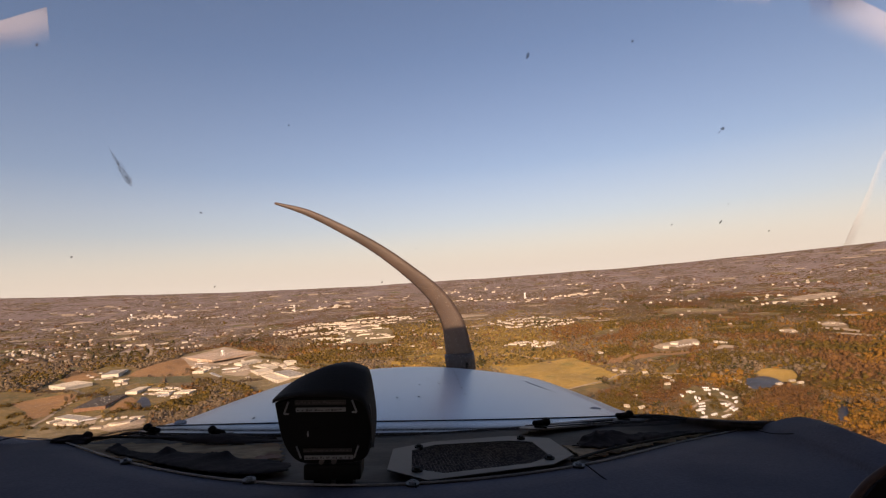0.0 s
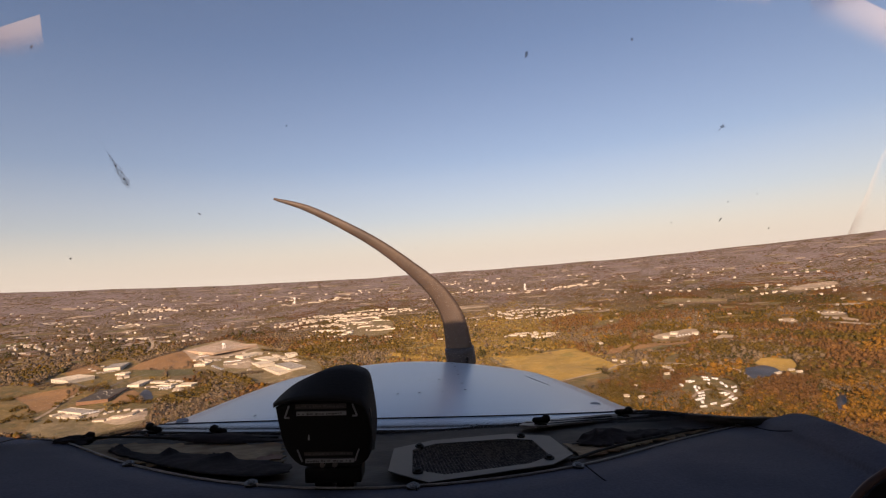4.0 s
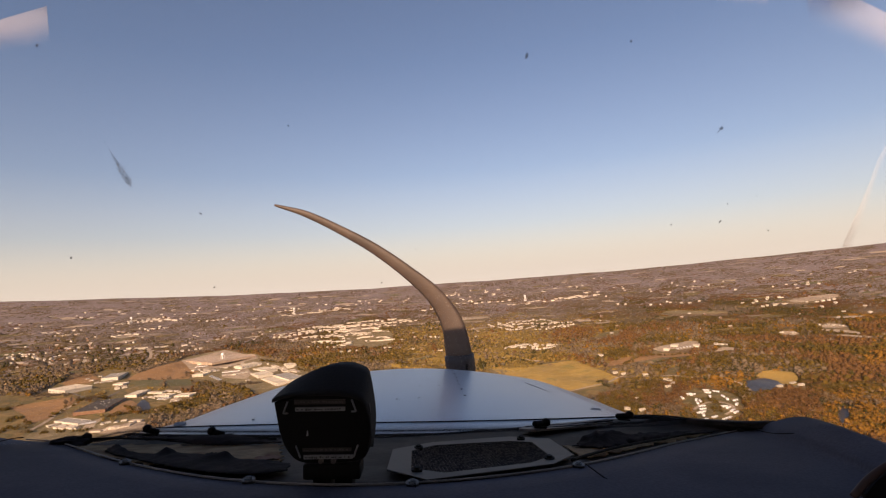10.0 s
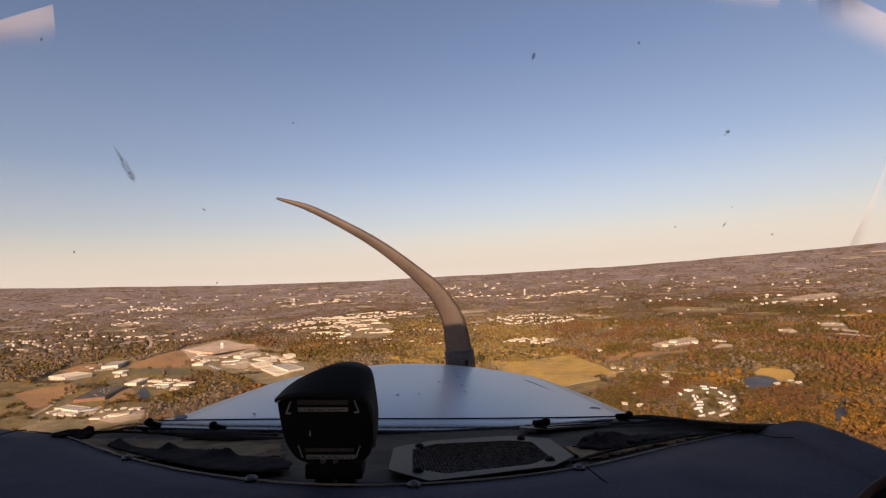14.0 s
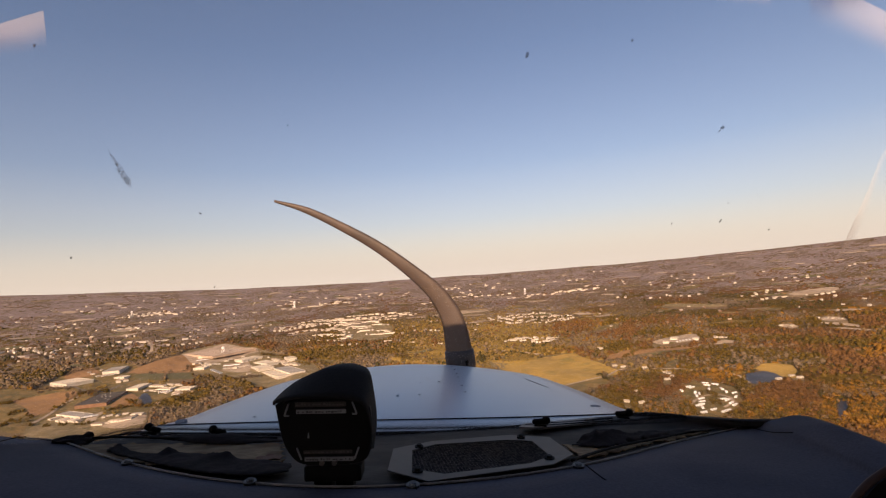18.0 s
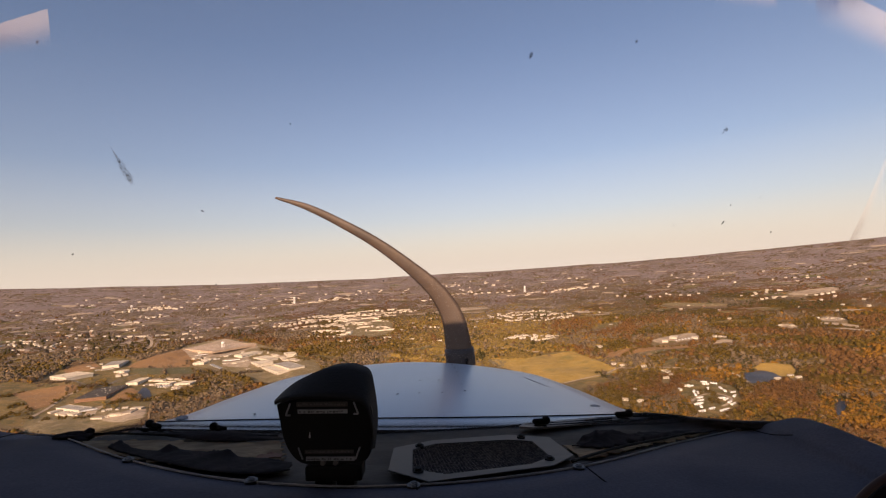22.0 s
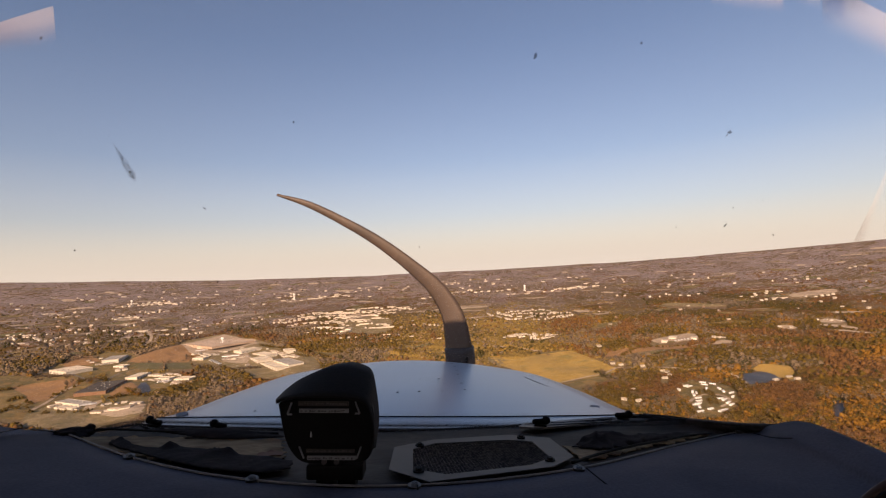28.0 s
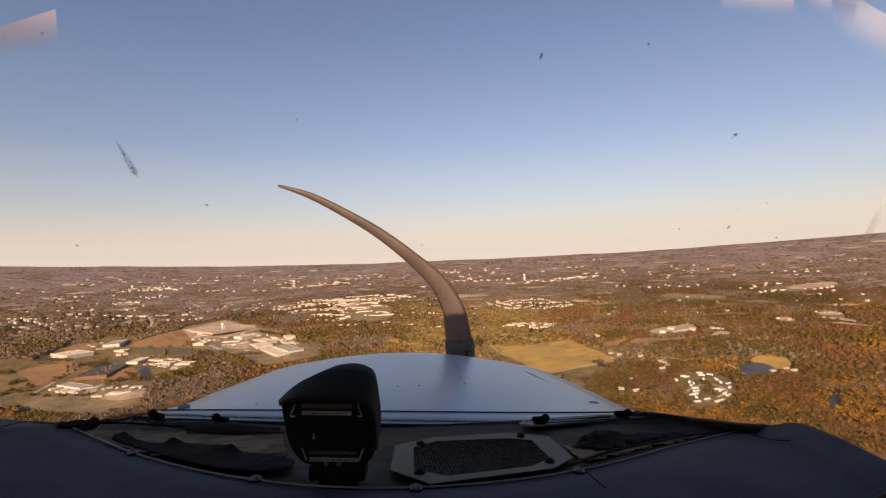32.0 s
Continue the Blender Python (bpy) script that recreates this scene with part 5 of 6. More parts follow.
hedgerow([(-997, 1643), (-941, 1620), (-921, 1633)], 14, 97, M_SCRUB, "low bushes between the shops")
hedgerow([(-1020, 1420), (-897, 1298), (-874, 1318)], 12, 98, M_SCRUB, "low bushes beside the workshop")

# ---- the aircraft: x right, y ahead, z up from the pilot's camera ----
A = ATTITUDE


def build_airframe():
    plane = thing("airplane", A, "small airplane seen from its cockpit, unseen wings added", "airplane")
    # cowling: sections from the windshield to the nose: y, left, right, shoulder left, crown, shoulder right
    secs = [(0.796, -0.505, 0.350, -0.2895, -0.2955, -0.2785), (0.85, -0.503, 0.349, -0.299, -0.2978, -0.290), (0.95, -0.496, 0.346, -0.318, -0.303, -0.312), (1.1, -0.49, 0.335, -0.337, -0.313, -0.333),
            (1.25, -0.475, 0.31, -0.354, -0.325, -0.350), (1.38, -0.435, 0.26, -0.362, -0.335, -0.358), (1.48, -0.37, 0.195, -0.372, -0.344, -0.370), (1.54, -0.30, 0.12, -0.395, -0.362, -0.395), (1.57, -0.25, 0.07, -0.44, -0.41, -0.44)]
    rows = []
    for y, xl, xr, zl, zc, zr in secs:
        row = []
        xc, hw = (xl + xr) / 2, (xr - xl) / 2
        for k in range(-16, 17):
            s = k / 12
            if abs(s) <= 1:
                zs = zr if s > 0 else zl
                row.append((xc + hw * s * (1 - 0.0 * abs(s)), y, zc + (zs - zc) * abs(s) ** 2.2))
            else:
                q = (abs(s) - 1) * 3
                zs = zr if s > 0 else zl
                row.append((xc + math.copysign(hw * (1 + 0.035 * math.sin(min(q, 1) * 1.57)), s), y, zs - 0.03 * q - 0.27 * q * q))
        rows.append(row)
    lines = [smooth_line([r[j] for r in rows], 5) for j in range(33)]
    rows = [[lines[j][i] for j in range(33)] for i in range(len(lines[0]))]
    cowl = part("cowling", sheet(rows, 0.004), M_COWL, plane, "glossy pale blue-grey engine cowling", smooth=True)

    def top(x, y):
        best = min(range(len(rows)), key=lambda i: abs(rows[i][16][1] - y))
        r = rows[best]
        j = min(range(32), key=lambda j: abs((r[j][0] + r[j + 1][0]) / 2 - x) + (9 if abs(j - 16) > 13 else 0))
        t = (x - r[j][0]) / max(1e-6, r[j + 1][0] - r[j][0])
        return r[j][2] + (r[j + 1][2] - r[j][2]) * t

    def bead(x, y, r=0.0026):
        bm = bmesh.new()
        bmesh.ops.create_uvsphere(bm, u_segments=8, v_segments=5, radius=r)
        bmesh.ops.scale(bm, vec=(1, 1, 0.25), verts=bm.verts)
        bmesh.ops.translate(bm, vec=(x, y, top(x, y) + 0.0005), verts=bm.verts)
        part("rivet", bm, M_RIVET, cowl)
    for x, y in ((0.026, 1.440), (0.032, 1.383), (0.036, 1.315), (0.038, 1.261), (0.039, 1.211), (-0.149, 1.177), (-0.056, 1.190), (-0.010, 1.197), (0.043, 1.145), (-0.097, 1.044), (-0.051, 1.050), (-0.002, 1.060), (0.048, 1.076), (-0.349, 0.910), (-0.217, 1.152), (-0.236, 1.060)):
        bead(x, y, 0.0032)
    for k in range(24):
        bead(-0.47 + 0.034 * k, 0.822, 0.0014)
    for x, y in ((-0.474, 0.891), (0.298, 0.964)):
        bm = bmesh.new()
        rod(bm, (x, y, top(x, y) - 0.002), (x, y, top(x, y) + 0.0025), 0.011, 0.010, 14)
        part("fastener", bm, M_RIVET, cowl)
    # panel seams across the cowling
    for i, r, j0, j1 in ((0, 0.0024, 3, 30), (6, 0.0014, 4, 29)):
        part("panel_seam", tube([Vector(rows[i][j]) + Vector((0, -0.001, 0.0008)) for j in range(j0, j1)], r, 6, 2), M_SEAL, cowl, "dark panel seam", smooth=True)
    for pts in ([(0.215, 1.30, 0), (0.24, 1.22, 0), (0.262, 1.15, 0)],):
        part("panel_seam", tube([(x, y, top(x, y) + 0.0003) for x, y, _ in pts], 0.0008, 6, 4), M_SEAL, cowl)
    # windshield: one curved acrylic pane
    rows = []
    for i in range(13):
        v = i / 12
        row = []
        for k in range(-12, 13):
            s = k / 12
            xa = abs(0.74 * s)
            yb = 0.787 - 0.02 * min(1, xa / 0.47) ** 2 - 2.4 * max(0, xa - 0.47) ** 1.5
            zb, yt, zt = -0.301 + 0.012 * min(1, xa / 0.47) ** 2, 0.42 - 0.12 * s * s, 0.42
            bow = 0.05 * math.sin(v * math.pi)
            row.append((0.74 * s, yb + (yt - yb) * v + bow, zb + (zt - zb) * v))
        rows.append(row)
    for back, up in ((0.08, 0.015), (0.14, 0.02), (0.20, 0.02)):  # unseen overhead glass back to the roof, so the sun reaches the propeller
        rows.append([(x, y - back, z + up) for x, y, z in rows[12]])
    pane = part("windshield", sheet(rows, 0.004), M_GLASS, plane, "curved clear acrylic windshield with dried insects", smooth=True)
    pane.visible_shadow = False
    # unseen cabin lining: roof, rear and sides that close the cockpit and shade the dash
    part("cabin_roof", boxed((1.5, 1.70, 0.03), (0, -0.63, 0.445), bevel=0.01), M_CABIN, plane)
    part("cabin_rear", boxed((1.5, 0.03, 1.5), (0, -1.47, -0.3), bevel=0.01), M_CABIN, plane)
    for s in (-1, 1):
        part("cabin_side", boxed((0.03, 1.5, 0.9), (s * 0.75, -0.70, -0.6), bevel=0.01), M_CABIN, plane)
        part("door_post", boxed((0.05, 0.06, 0.62), (s * 0.72, 0.02, 0.13), bevel=0.01), M_CABIN, plane)
        # out of view: wings added to keep the sun off the cowling
        part("wing", boxed((4.4, 1.5, 0.14), (s * 2.95, -0.45, 0.62), bevel=0.05), M_COWL, plane)
    # unseen filler between the raised wings and the roof
    part("wing_root", boxed((1.52, 0.74, 0.20), (0, -0.83, 0.56), bevel=0.04), M_COWL, plane)
    part("cabin_floor", boxed((1.5, 2.2, 0.03), (0, -0.4, -1.05), bevel=0.01), M_CABIN, plane)
    part("firewall", boxed((0.9, 0.02, 0.75), (-0.08, 0.70, -0.70), bevel=0.004), M_DECK, plane)
    # propeller at rest
    hub = Vector((-0.02, 1.66, -0.55))
    prop = thing("propeller", A, "two-bladed brown-grey propeller at rest", "propeller")
    mid = smooth_line([hub, (0.059, 1.660, -0.408), (0.051, 1.660, -0.326), (0.031, 1.660, -0.231), (-0.023, 1.660, -0.143), (-0.109, 1.660, -0.065), (-0.214, 1.660, 0.013), (-0.318, 1.660, 0.074), (-0.450, 1.660, 0.139), (-0.561, 1.660, 0.173)], 6)
    broad = [0.044, 0.048, 0.047, 0.040, 0.031, 0.0235, 0.0190, 0.0155, 0.0115, 0.004]
    for flip in (1, -1):
        bm = bmesh.new()
        ringsb = []
        n = len(mid)
        for i, p in enumerate(mid):
            q = i / (n - 1)
            d = (mid[min(i + 1, n - 1)] - mid[max(i - 1, 0)]).normalized()
            side = d.cross(Vector((0, 1, 0))).normalized()
            at = q * (len(broad) - 1)
            chord = broad[int(at)] + (broad[min(int(at) + 1, len(broad) - 1)] - broad[int(at)]) * (at - int(at))
            tw = radians(50 - 34 * q)
            c, th = side * math.cos(tw * 0.5) + Vector((0, 1, 0)) * math.sin(tw * 0.5), 0.012 * (1 - 0.6 * q)
            nn = d.cross(c).normalized()
            ring = []
            for k in range(8):
                an = 2 * math.pi * k / 8
                o = c * chord * math.cos(an) + nn * th * math.sin(an)
                w = p + o
                if flip < 0:
                    w = Vector((2 * hub.x - w.x, w.y, 2 * hub.z - w.z))
                ring.append(bm.verts.new(w))
            ringsb.append(ring)
        for ra, rb in zip(ringsb, ringsb[1:]):
            for k in range(8):
                bm.faces.new((ra[k], ra[(k + 1) % 8], rb[(k + 1) % 8], rb[k]))
        bm.faces.new(ringsb[0]), bm.faces.new(ringsb[-1])
        bl = part("blade", bm, M_BLADE, prop, smooth=True)
        if flip > 0:
            part("root_cuff", tube([hub, hub + (mid[6] - hub) * 0.6, mid[6], mid[11]], 0.0495, 16, 4), M_CUFF, bl, "dark blade root cuff", smooth=True)
    bm = bmesh.new()
    rod(bm, hub + Vector((0, -0.06, 0)), hub + Vector((0, 0.05, 0)), 0.11, 0.10, 24)
    rod(bm, hub + Vector((0, 0.05, 0)), hub + Vector((0, 0.22, 0)), 0.10, 0.02, 24)
    part("spinner", bm, M_COWL, prop, smooth=False)


build_airframe()

EDGE = [(-0.685, 0.660, -0.253), (-0.644, 0.680, -0.247), (-0.600, 0.711, -0.265), (-0.523, 0.675, -0.257), (-0.327, 0.515, -0.221), (-0.169, 0.427, -0.202), (-0.025, 0.408, -0.197), (0.127, 0.470, -0.211), (0.285, 0.597, -0.239), (0.425, 0.706, -0.264), (0.437, 0.660, -0.237), (0.449, 0.620, -0.216), (0.440, 0.550, -0.203), (0.432, 0.480, -0.198), (0.433, 0.440, -0.199)]


def build_glareshield():
    t = thing("glareshield", A, "dark navy vinyl glareshield with screws along its edge", "dashboard")
    far = smooth_line(EDGE, 6)
    rows = []
    for k in range(9):
        q = k / 8
        row = []
        for p in far:
            near = Vector((p.x * 0.62, 0.06, -0.150))
            w = p.lerp(near, q)
            w.z += 0.012 * math.sin(q * math.pi)
            row.append(tuple(w))
        rows.append(row)
    part("cover", sheet(rows, 0.006), M_SHIELD, t, smooth=True)
    part("edge_piping", tube([p + Vector((0, 0.002, 0.001)) for p in far[12:60]], 0.0010, 8, 1), M_TRIM, t, "thin grey piping")
    for x, y, z in ((-0.331, 0.520, -0.222), (-0.167, 0.431, -0.203), (-0.024, 0.410, -0.198), (0.130, 0.473, -0.212), (0.425, 0.706, -0.264)):
        s = Vector((x, y - 0.003, z + 0.003))
        bm = bmesh.new()
        rod(bm, s - Vector((0, 0, 0.004)), s + Vector((0, 0, 0.0010)), 0.0056, 0.0056, 16)
        w = part("washer", bm, M_STEEL, t)
        bm = bmesh.new()
        rod(bm, s, s + Vector((0, 0, 0.0026)), 0.0038, 0.003, 12)
        part("screw_head", bm, M_RIVET, w)
        bm = bmesh.new()
        box(bm, (0.0048, 0.001, 0.0006), s + Vector((0, 0, 0.0028)))
        box(bm, (0.001, 0.0048, 0.0006), s + Vector((0, 0, 0.0028)))
        part("cross_slot", bm, M_STEEL, w)
    part("end_panel", plate([Vector(p) for p in ((0.255, 0.300, -0.155), (0.263, 0.300, -0.146), (0.281, 0.300, -0.135), (0.281, 0.300, -0.158), (0.255, 0.300, -0.158))], 0.004, Vector((0, -1, 0))), M_BLACK, t, "black side panel")
    part("end_trim", tube([(0.248, 0.297, -0.157), (0.256, 0.297, -0.148), (0.265, 0.297, -0.141), (0.282, 0.297, -0.131)], 0.0022, 8, 4), M_END, t, "dark red-brown edge trim", smooth=True)

    def on(p):
        return p + Vector((0, -0.004, 0.0062))
    for pts in ([(0.389, 0.620, -0.236), (0.400, 0.600, -0.234), (0.417, 0.580, -0.227)], [(0.130, 0.450, -0.204), (0.134, 0.435, -0.204), (0.140, 0.420, -0.205), (0.149, 0.400, -0.204)], [(-0.558, 0.620, -0.239), (-0.546, 0.630, -0.238), (-0.538, 0.640, -0.240)], [(-0.022, 0.410, -0.200), (-0.020, 0.400, -0.202)]):
        part("crack", tube([on(Vector(p)) for p in pts], 0.0006, 6, 4), M_SEAL, t, "fine dark crack in the vinyl")


build_glareshield()


def build_deck():
    t = thing("windshield_deck", A, "charcoal windshield deck with aged beige insulation", "deck")
    near = smooth_line(EDGE[1:12], 6)
    far = smooth_line([(-0.737, 0.760, -0.283), (-0.640, 0.770, -0.292), (-0.572, 0.785, -0.297), (-0.525, 0.790, -0.293), (-0.477, 0.795, -0.289), (-0.268, 0.795, -0.296), (-0.104, 0.795, -0.297), (0.069, 0.795, -0.289), (0.161, 0.795, -0.284), (0.293, 0.795, -0.275), (0.375, 0.785, -0.277), (0.445, 0.765, -0.283)], 6)
    far = [p + Vector((0, 0.004 if p.x < -0.47 else 0.035, -0.006 if abs(p.x + 0.08) < 0.41 else 0.002)) for p in far]
    n = min(len(near), len(far))
    rows = []
    for k in range(11):
        q = k / 10
        row = []
        for j in range(n):
            a, b = near[int(j * (len(near) - 1) / (n - 1))], far[int(j * (len(far) - 1) / (n - 1))]
            w = a.lerp(b, q)
            row.append((w.x, w.y, w.z - 0.004 + 0.0005 * noise.noise(w * 30)))
        rows.append(row)
    part("shelf", sheet(rows, 0.004), M_DECK, t, smooth=True)
    for run in (far[:25], far[53:]):
        part("windshield_seal", tube([p + Vector((0, -0.004 if p.x < -0.47 else -0.035, 0.0)) for p in run], 0.0026, 8, 1), M_SEAL, t, "black rubber windshield seal", smooth=True)
    part("windshield_seal", tube([p + Vector((0, -0.035, 0.005)) for p in far[24:54]], 0.0017, 8, 1), M_SEAL, t, "black rubber windshield seal", smooth=True)
    for pts in ([(-0.485, 0.656, -0.252), (-0.411, 0.670, -0.256), (-0.313, 0.643, -0.249), (-0.212, 0.647, -0.250), (-0.182, 0.561, -0.231), (-0.172, 0.523, -0.223), (-0.206, 0.520, -0.222), (-0.223, 0.506, -0.219), (-0.286, 0.515, -0.221), (-0.345, 0.542, -0.227), (-0.423, 0.590, -0.238)], [(0.148, 0.597, -0.239), (0.200, 0.630, -0.247), (0.280, 0.666, -0.255), (0.381, 0.711, -0.265), (0.385, 0.701, -0.262), (0.254, 0.605, -0.241), (0.154, 0.523, -0.223), (0.146, 0.561, -0.231)]):
        bm = plate([p - Vector((0, 0, 0.0024)) for p in ragged(pts, len(pts))], 0.0012)
        part("insulation", bm, M_FOAM, t, "aged beige insulation patch")
    part("torn_flap", plate([p - Vector((0, 0, 0.0010)) for p in ragged(((-0.205, 0.548, -0.228), (-0.202, 0.561, -0.231), (-0.189, 0.565, -0.232), (-0.179, 0.542, -0.227), (-0.191, 0.529, -0.224), (-0.200, 0.529, -0.224)), 3)], 0.0008), M_FLAP, t, "torn rust-brown backing")
    for pts, r in (([(-0.527, 0.680, -0.258), (-0.467, 0.696, -0.261), (-0.378, 0.680, -0.258), (-0.296, 0.670, -0.256), (-0.225, 0.670, -0.256)], 0.0016), ([(0.130, 0.494, -0.217), (0.151, 0.517, -0.222), (0.179, 0.547, -0.229), (0.223, 0.582, -0.236), (0.286, 0.632, -0.248), (0.346, 0.678, -0.258)], 0.0016), ([(0.294, 0.780, -0.269), (0.335, 0.775, -0.268), (0.377, 0.770, -0.271), (0.417, 0.760, -0.278)], 0.0034)):
        part("cable", tube([Vector(p) + Vector((0, 0, 0.003)) for p in pts], r, 8, 5), M_SEAL, t, "black cable along the deck", smooth=True)
    part("bracket_strip", plate([Vector(p) for p in ((0.114, 0.740, -0.271), (0.130, 0.777, -0.279), (0.333, 0.863, -0.298), (0.353, 0.840, -0.293), (0.248, 0.783, -0.281), (0.138, 0.723, -0.267))], 0.003), M_TRIM, t, "thin pale bracket strip")
    for pts in ([(0.127, 0.758, -0.275), (0.225, 0.797, -0.284), (0.337, 0.848, -0.295)], [(0.137, 0.740, -0.271), (0.233, 0.777, -0.279), (0.333, 0.825, -0.290)]):
        part("groove", tube([Vector(p) + Vector((0, 0, 0.003)) for p in pts], 0.0012, 6, 4), M_SEAL, t)


build_deck()


def heap(pts, label, seed, name="cloth"):
    t = thing(name, A, label, "cloth")
    for i, (p, size) in enumerate(pts):
        part("fold", lump((size[0], size[1] * 1.15, size[2] * 0.9), p, seed + i * 3.7, 0.5, 4), M_CLOTH, t, smooth=True)


def deck_height(y):
    return -0.2 - 0.222 * (y - 0.42)


def drape(far, near, peaks, label, seed, height, wild=0.004):
    """A cloth thrown on the deck between two lines: soft creases, bunched peaks, a frayed hem."""
    t = thing("cloth", A, label, "cloth")
    a, b = (smooth_line([(x, y, 0) for x, y in line], 10) for line in (far, near))
    n, rows = min(len(a), len(b)), []
    for k in range(19):
        q = k / 18
        row = []
        for j in range(n):
            w = a[j].lerp(b[j], q)
            hem = min(q, 1 - q, j / (n - 1), 1 - j / (n - 1))
            fray = wild * max(0, 1 - hem * 6)
            w += Vector((noise.noise((w.x * 90, w.y * 90, seed)), noise.noise((w.x * 90, w.y * 90, seed + 7)), 0)) * fray
            body = min(1, hem * 7) ** 0.6
            bend = noise.noise((w.x * 26, w.y * 26, seed)) * 1.4
            crease = 1 - abs(math.sin(w.x * 95 - w.y * 70 + 3 * bend))
            fine = 1 - abs(noise.noise((w.x * 70 + w.y * 40, w.y * 120, seed + 3))) * 2
            h = height * body * (0.22 + 0.5 * crease ** 1.6 + 0.28 * max(0, fine) + 0.35 * bend)
            for px, py, ph, pw in peaks:
                d2 = ((w.x - px) ** 2 + ((w.y - py) * 0.8) ** 2) / pw ** 2
                h += ph * math.exp(-d2) * (0.75 + 0.25 * crease) * min(1, hem * 14)
            row.append((w.x, w.y, deck_height(w.y) + 0.0008 + max(0.0002, h)))
        rows.append(row)
    part("folds", sheet(rows, 0.0010), M_CLOTH, t, smooth=True)


drape([(-0.425, 0.630), (-0.371, 0.590), (-0.328, 0.572), (-0.317, 0.583), (-0.288, 0.572), (-0.257, 0.562), (-0.221, 0.536), (-0.190, 0.527), (-0.156, 0.507)],
      [(-0.408, 0.598), (-0.352, 0.554), (-0.303, 0.520), (-0.270, 0.498), (-0.241, 0.480), (-0.213, 0.468), (-0.188, 0.460), (-0.165, 0.460), (-0.147, 0.475)],
      [(-0.402, 0.606, 0.010, 0.009), (-0.388, 0.592, 0.006, 0.012), (-0.319, 0.572, 0.008, 0.008), (-0.254, 0.546, 0.004, 0.014), (-0.234, 0.536, 0.006, 0.010)], "crumpled black cloth lying on the deck", 5, 0.0028)
drape([(0.168, 0.613), (0.193, 0.643), (0.219, 0.657), (0.248, 0.661), (0.284, 0.676), (0.330, 0.691), (0.388, 0.707)],
      [(0.157, 0.590), (0.172, 0.582), (0.192, 0.580), (0.221, 0.596), (0.259, 0.622), (0.314, 0.660), (0.384, 0.696)],
      [(0.189, 0.622, 0.009, 0.018), (0.218, 0.632, 0.010, 0.022), (0.265, 0.652, 0.004, 0.026)], "torn black cloth on beige insulation", 9, 0.003, 0.009)
drape([(-0.433, 0.723), (-0.396, 0.712), (-0.369, 0.718), (-0.325, 0.712), (-0.275, 0.692), (-0.220, 0.666)],
      [(-0.424, 0.707), (-0.376, 0.680), (-0.328, 0.652), (-0.285, 0.640), (-0.252, 0.643), (-0.213, 0.650)],
      [(-0.300, 0.672, 0.006, 0.04)], "black cloth strip bunched along the seal", 21, 0.003)
heap([((-0.509, 0.675, -0.257), (0.05, 0.03, 0.016)), ((-0.501, 0.685, -0.259), (0.02, 0.02, 0.022))], "small black tape wad at the windshield seal", 14, "tape_wad")


def clip(at, turn, label):
    """A black knobbed windshield clip: foot, barrel, knob."""
    t = thing("windshield_clip", A @ Matrix.Translation(at) @ pose(0, 0, 0, 0, 0, turn) @ Matrix.Diagonal((0.66, 0.66, 0.62, 1)), label, "clip", "windshield clips")
    bm = bmesh.new()
    rod(bm, (-0.010, 0, 0.010), (0.012, 0, 0.007), 0.0072, 0.0060, 16)
    bmesh.ops.create_uvsphere(bm, u_segments=14, v_segments=8, radius=0.0066, matrix=Matrix.Translation((0.013, 0, 0.0068)))
    part("barrel", bm, M_BLACK, t, smooth=True)
    bm = bmesh.new()
    bmesh.ops.create_uvsphere(bm, u_segments=14, v_segments=8, radius=0.0098)
    bmesh.ops.translate(bm, vec=(-0.012, 0, 0.0125), verts=bm.verts)
    part("knob", bm, M_BLACK, t, smooth=True)
    part("foot", boxed((0.028, 0.013, 0.004), (0, 0, 0), bevel=0.0015), M_BLACK, t)


clip((-0.438, 0.745, -0.270), -12, "black knobbed clip on the windshield seal")
clip((-0.338, 0.740, -0.273), -8, "black knobbed clip on the windshield seal")
clip((0.147, 0.740, -0.266), 165, "black knobbed clip on a pale bracket strip")
clip((0.279, 0.760, -0.263), 160, "black knobbed clip on a pale bracket strip")


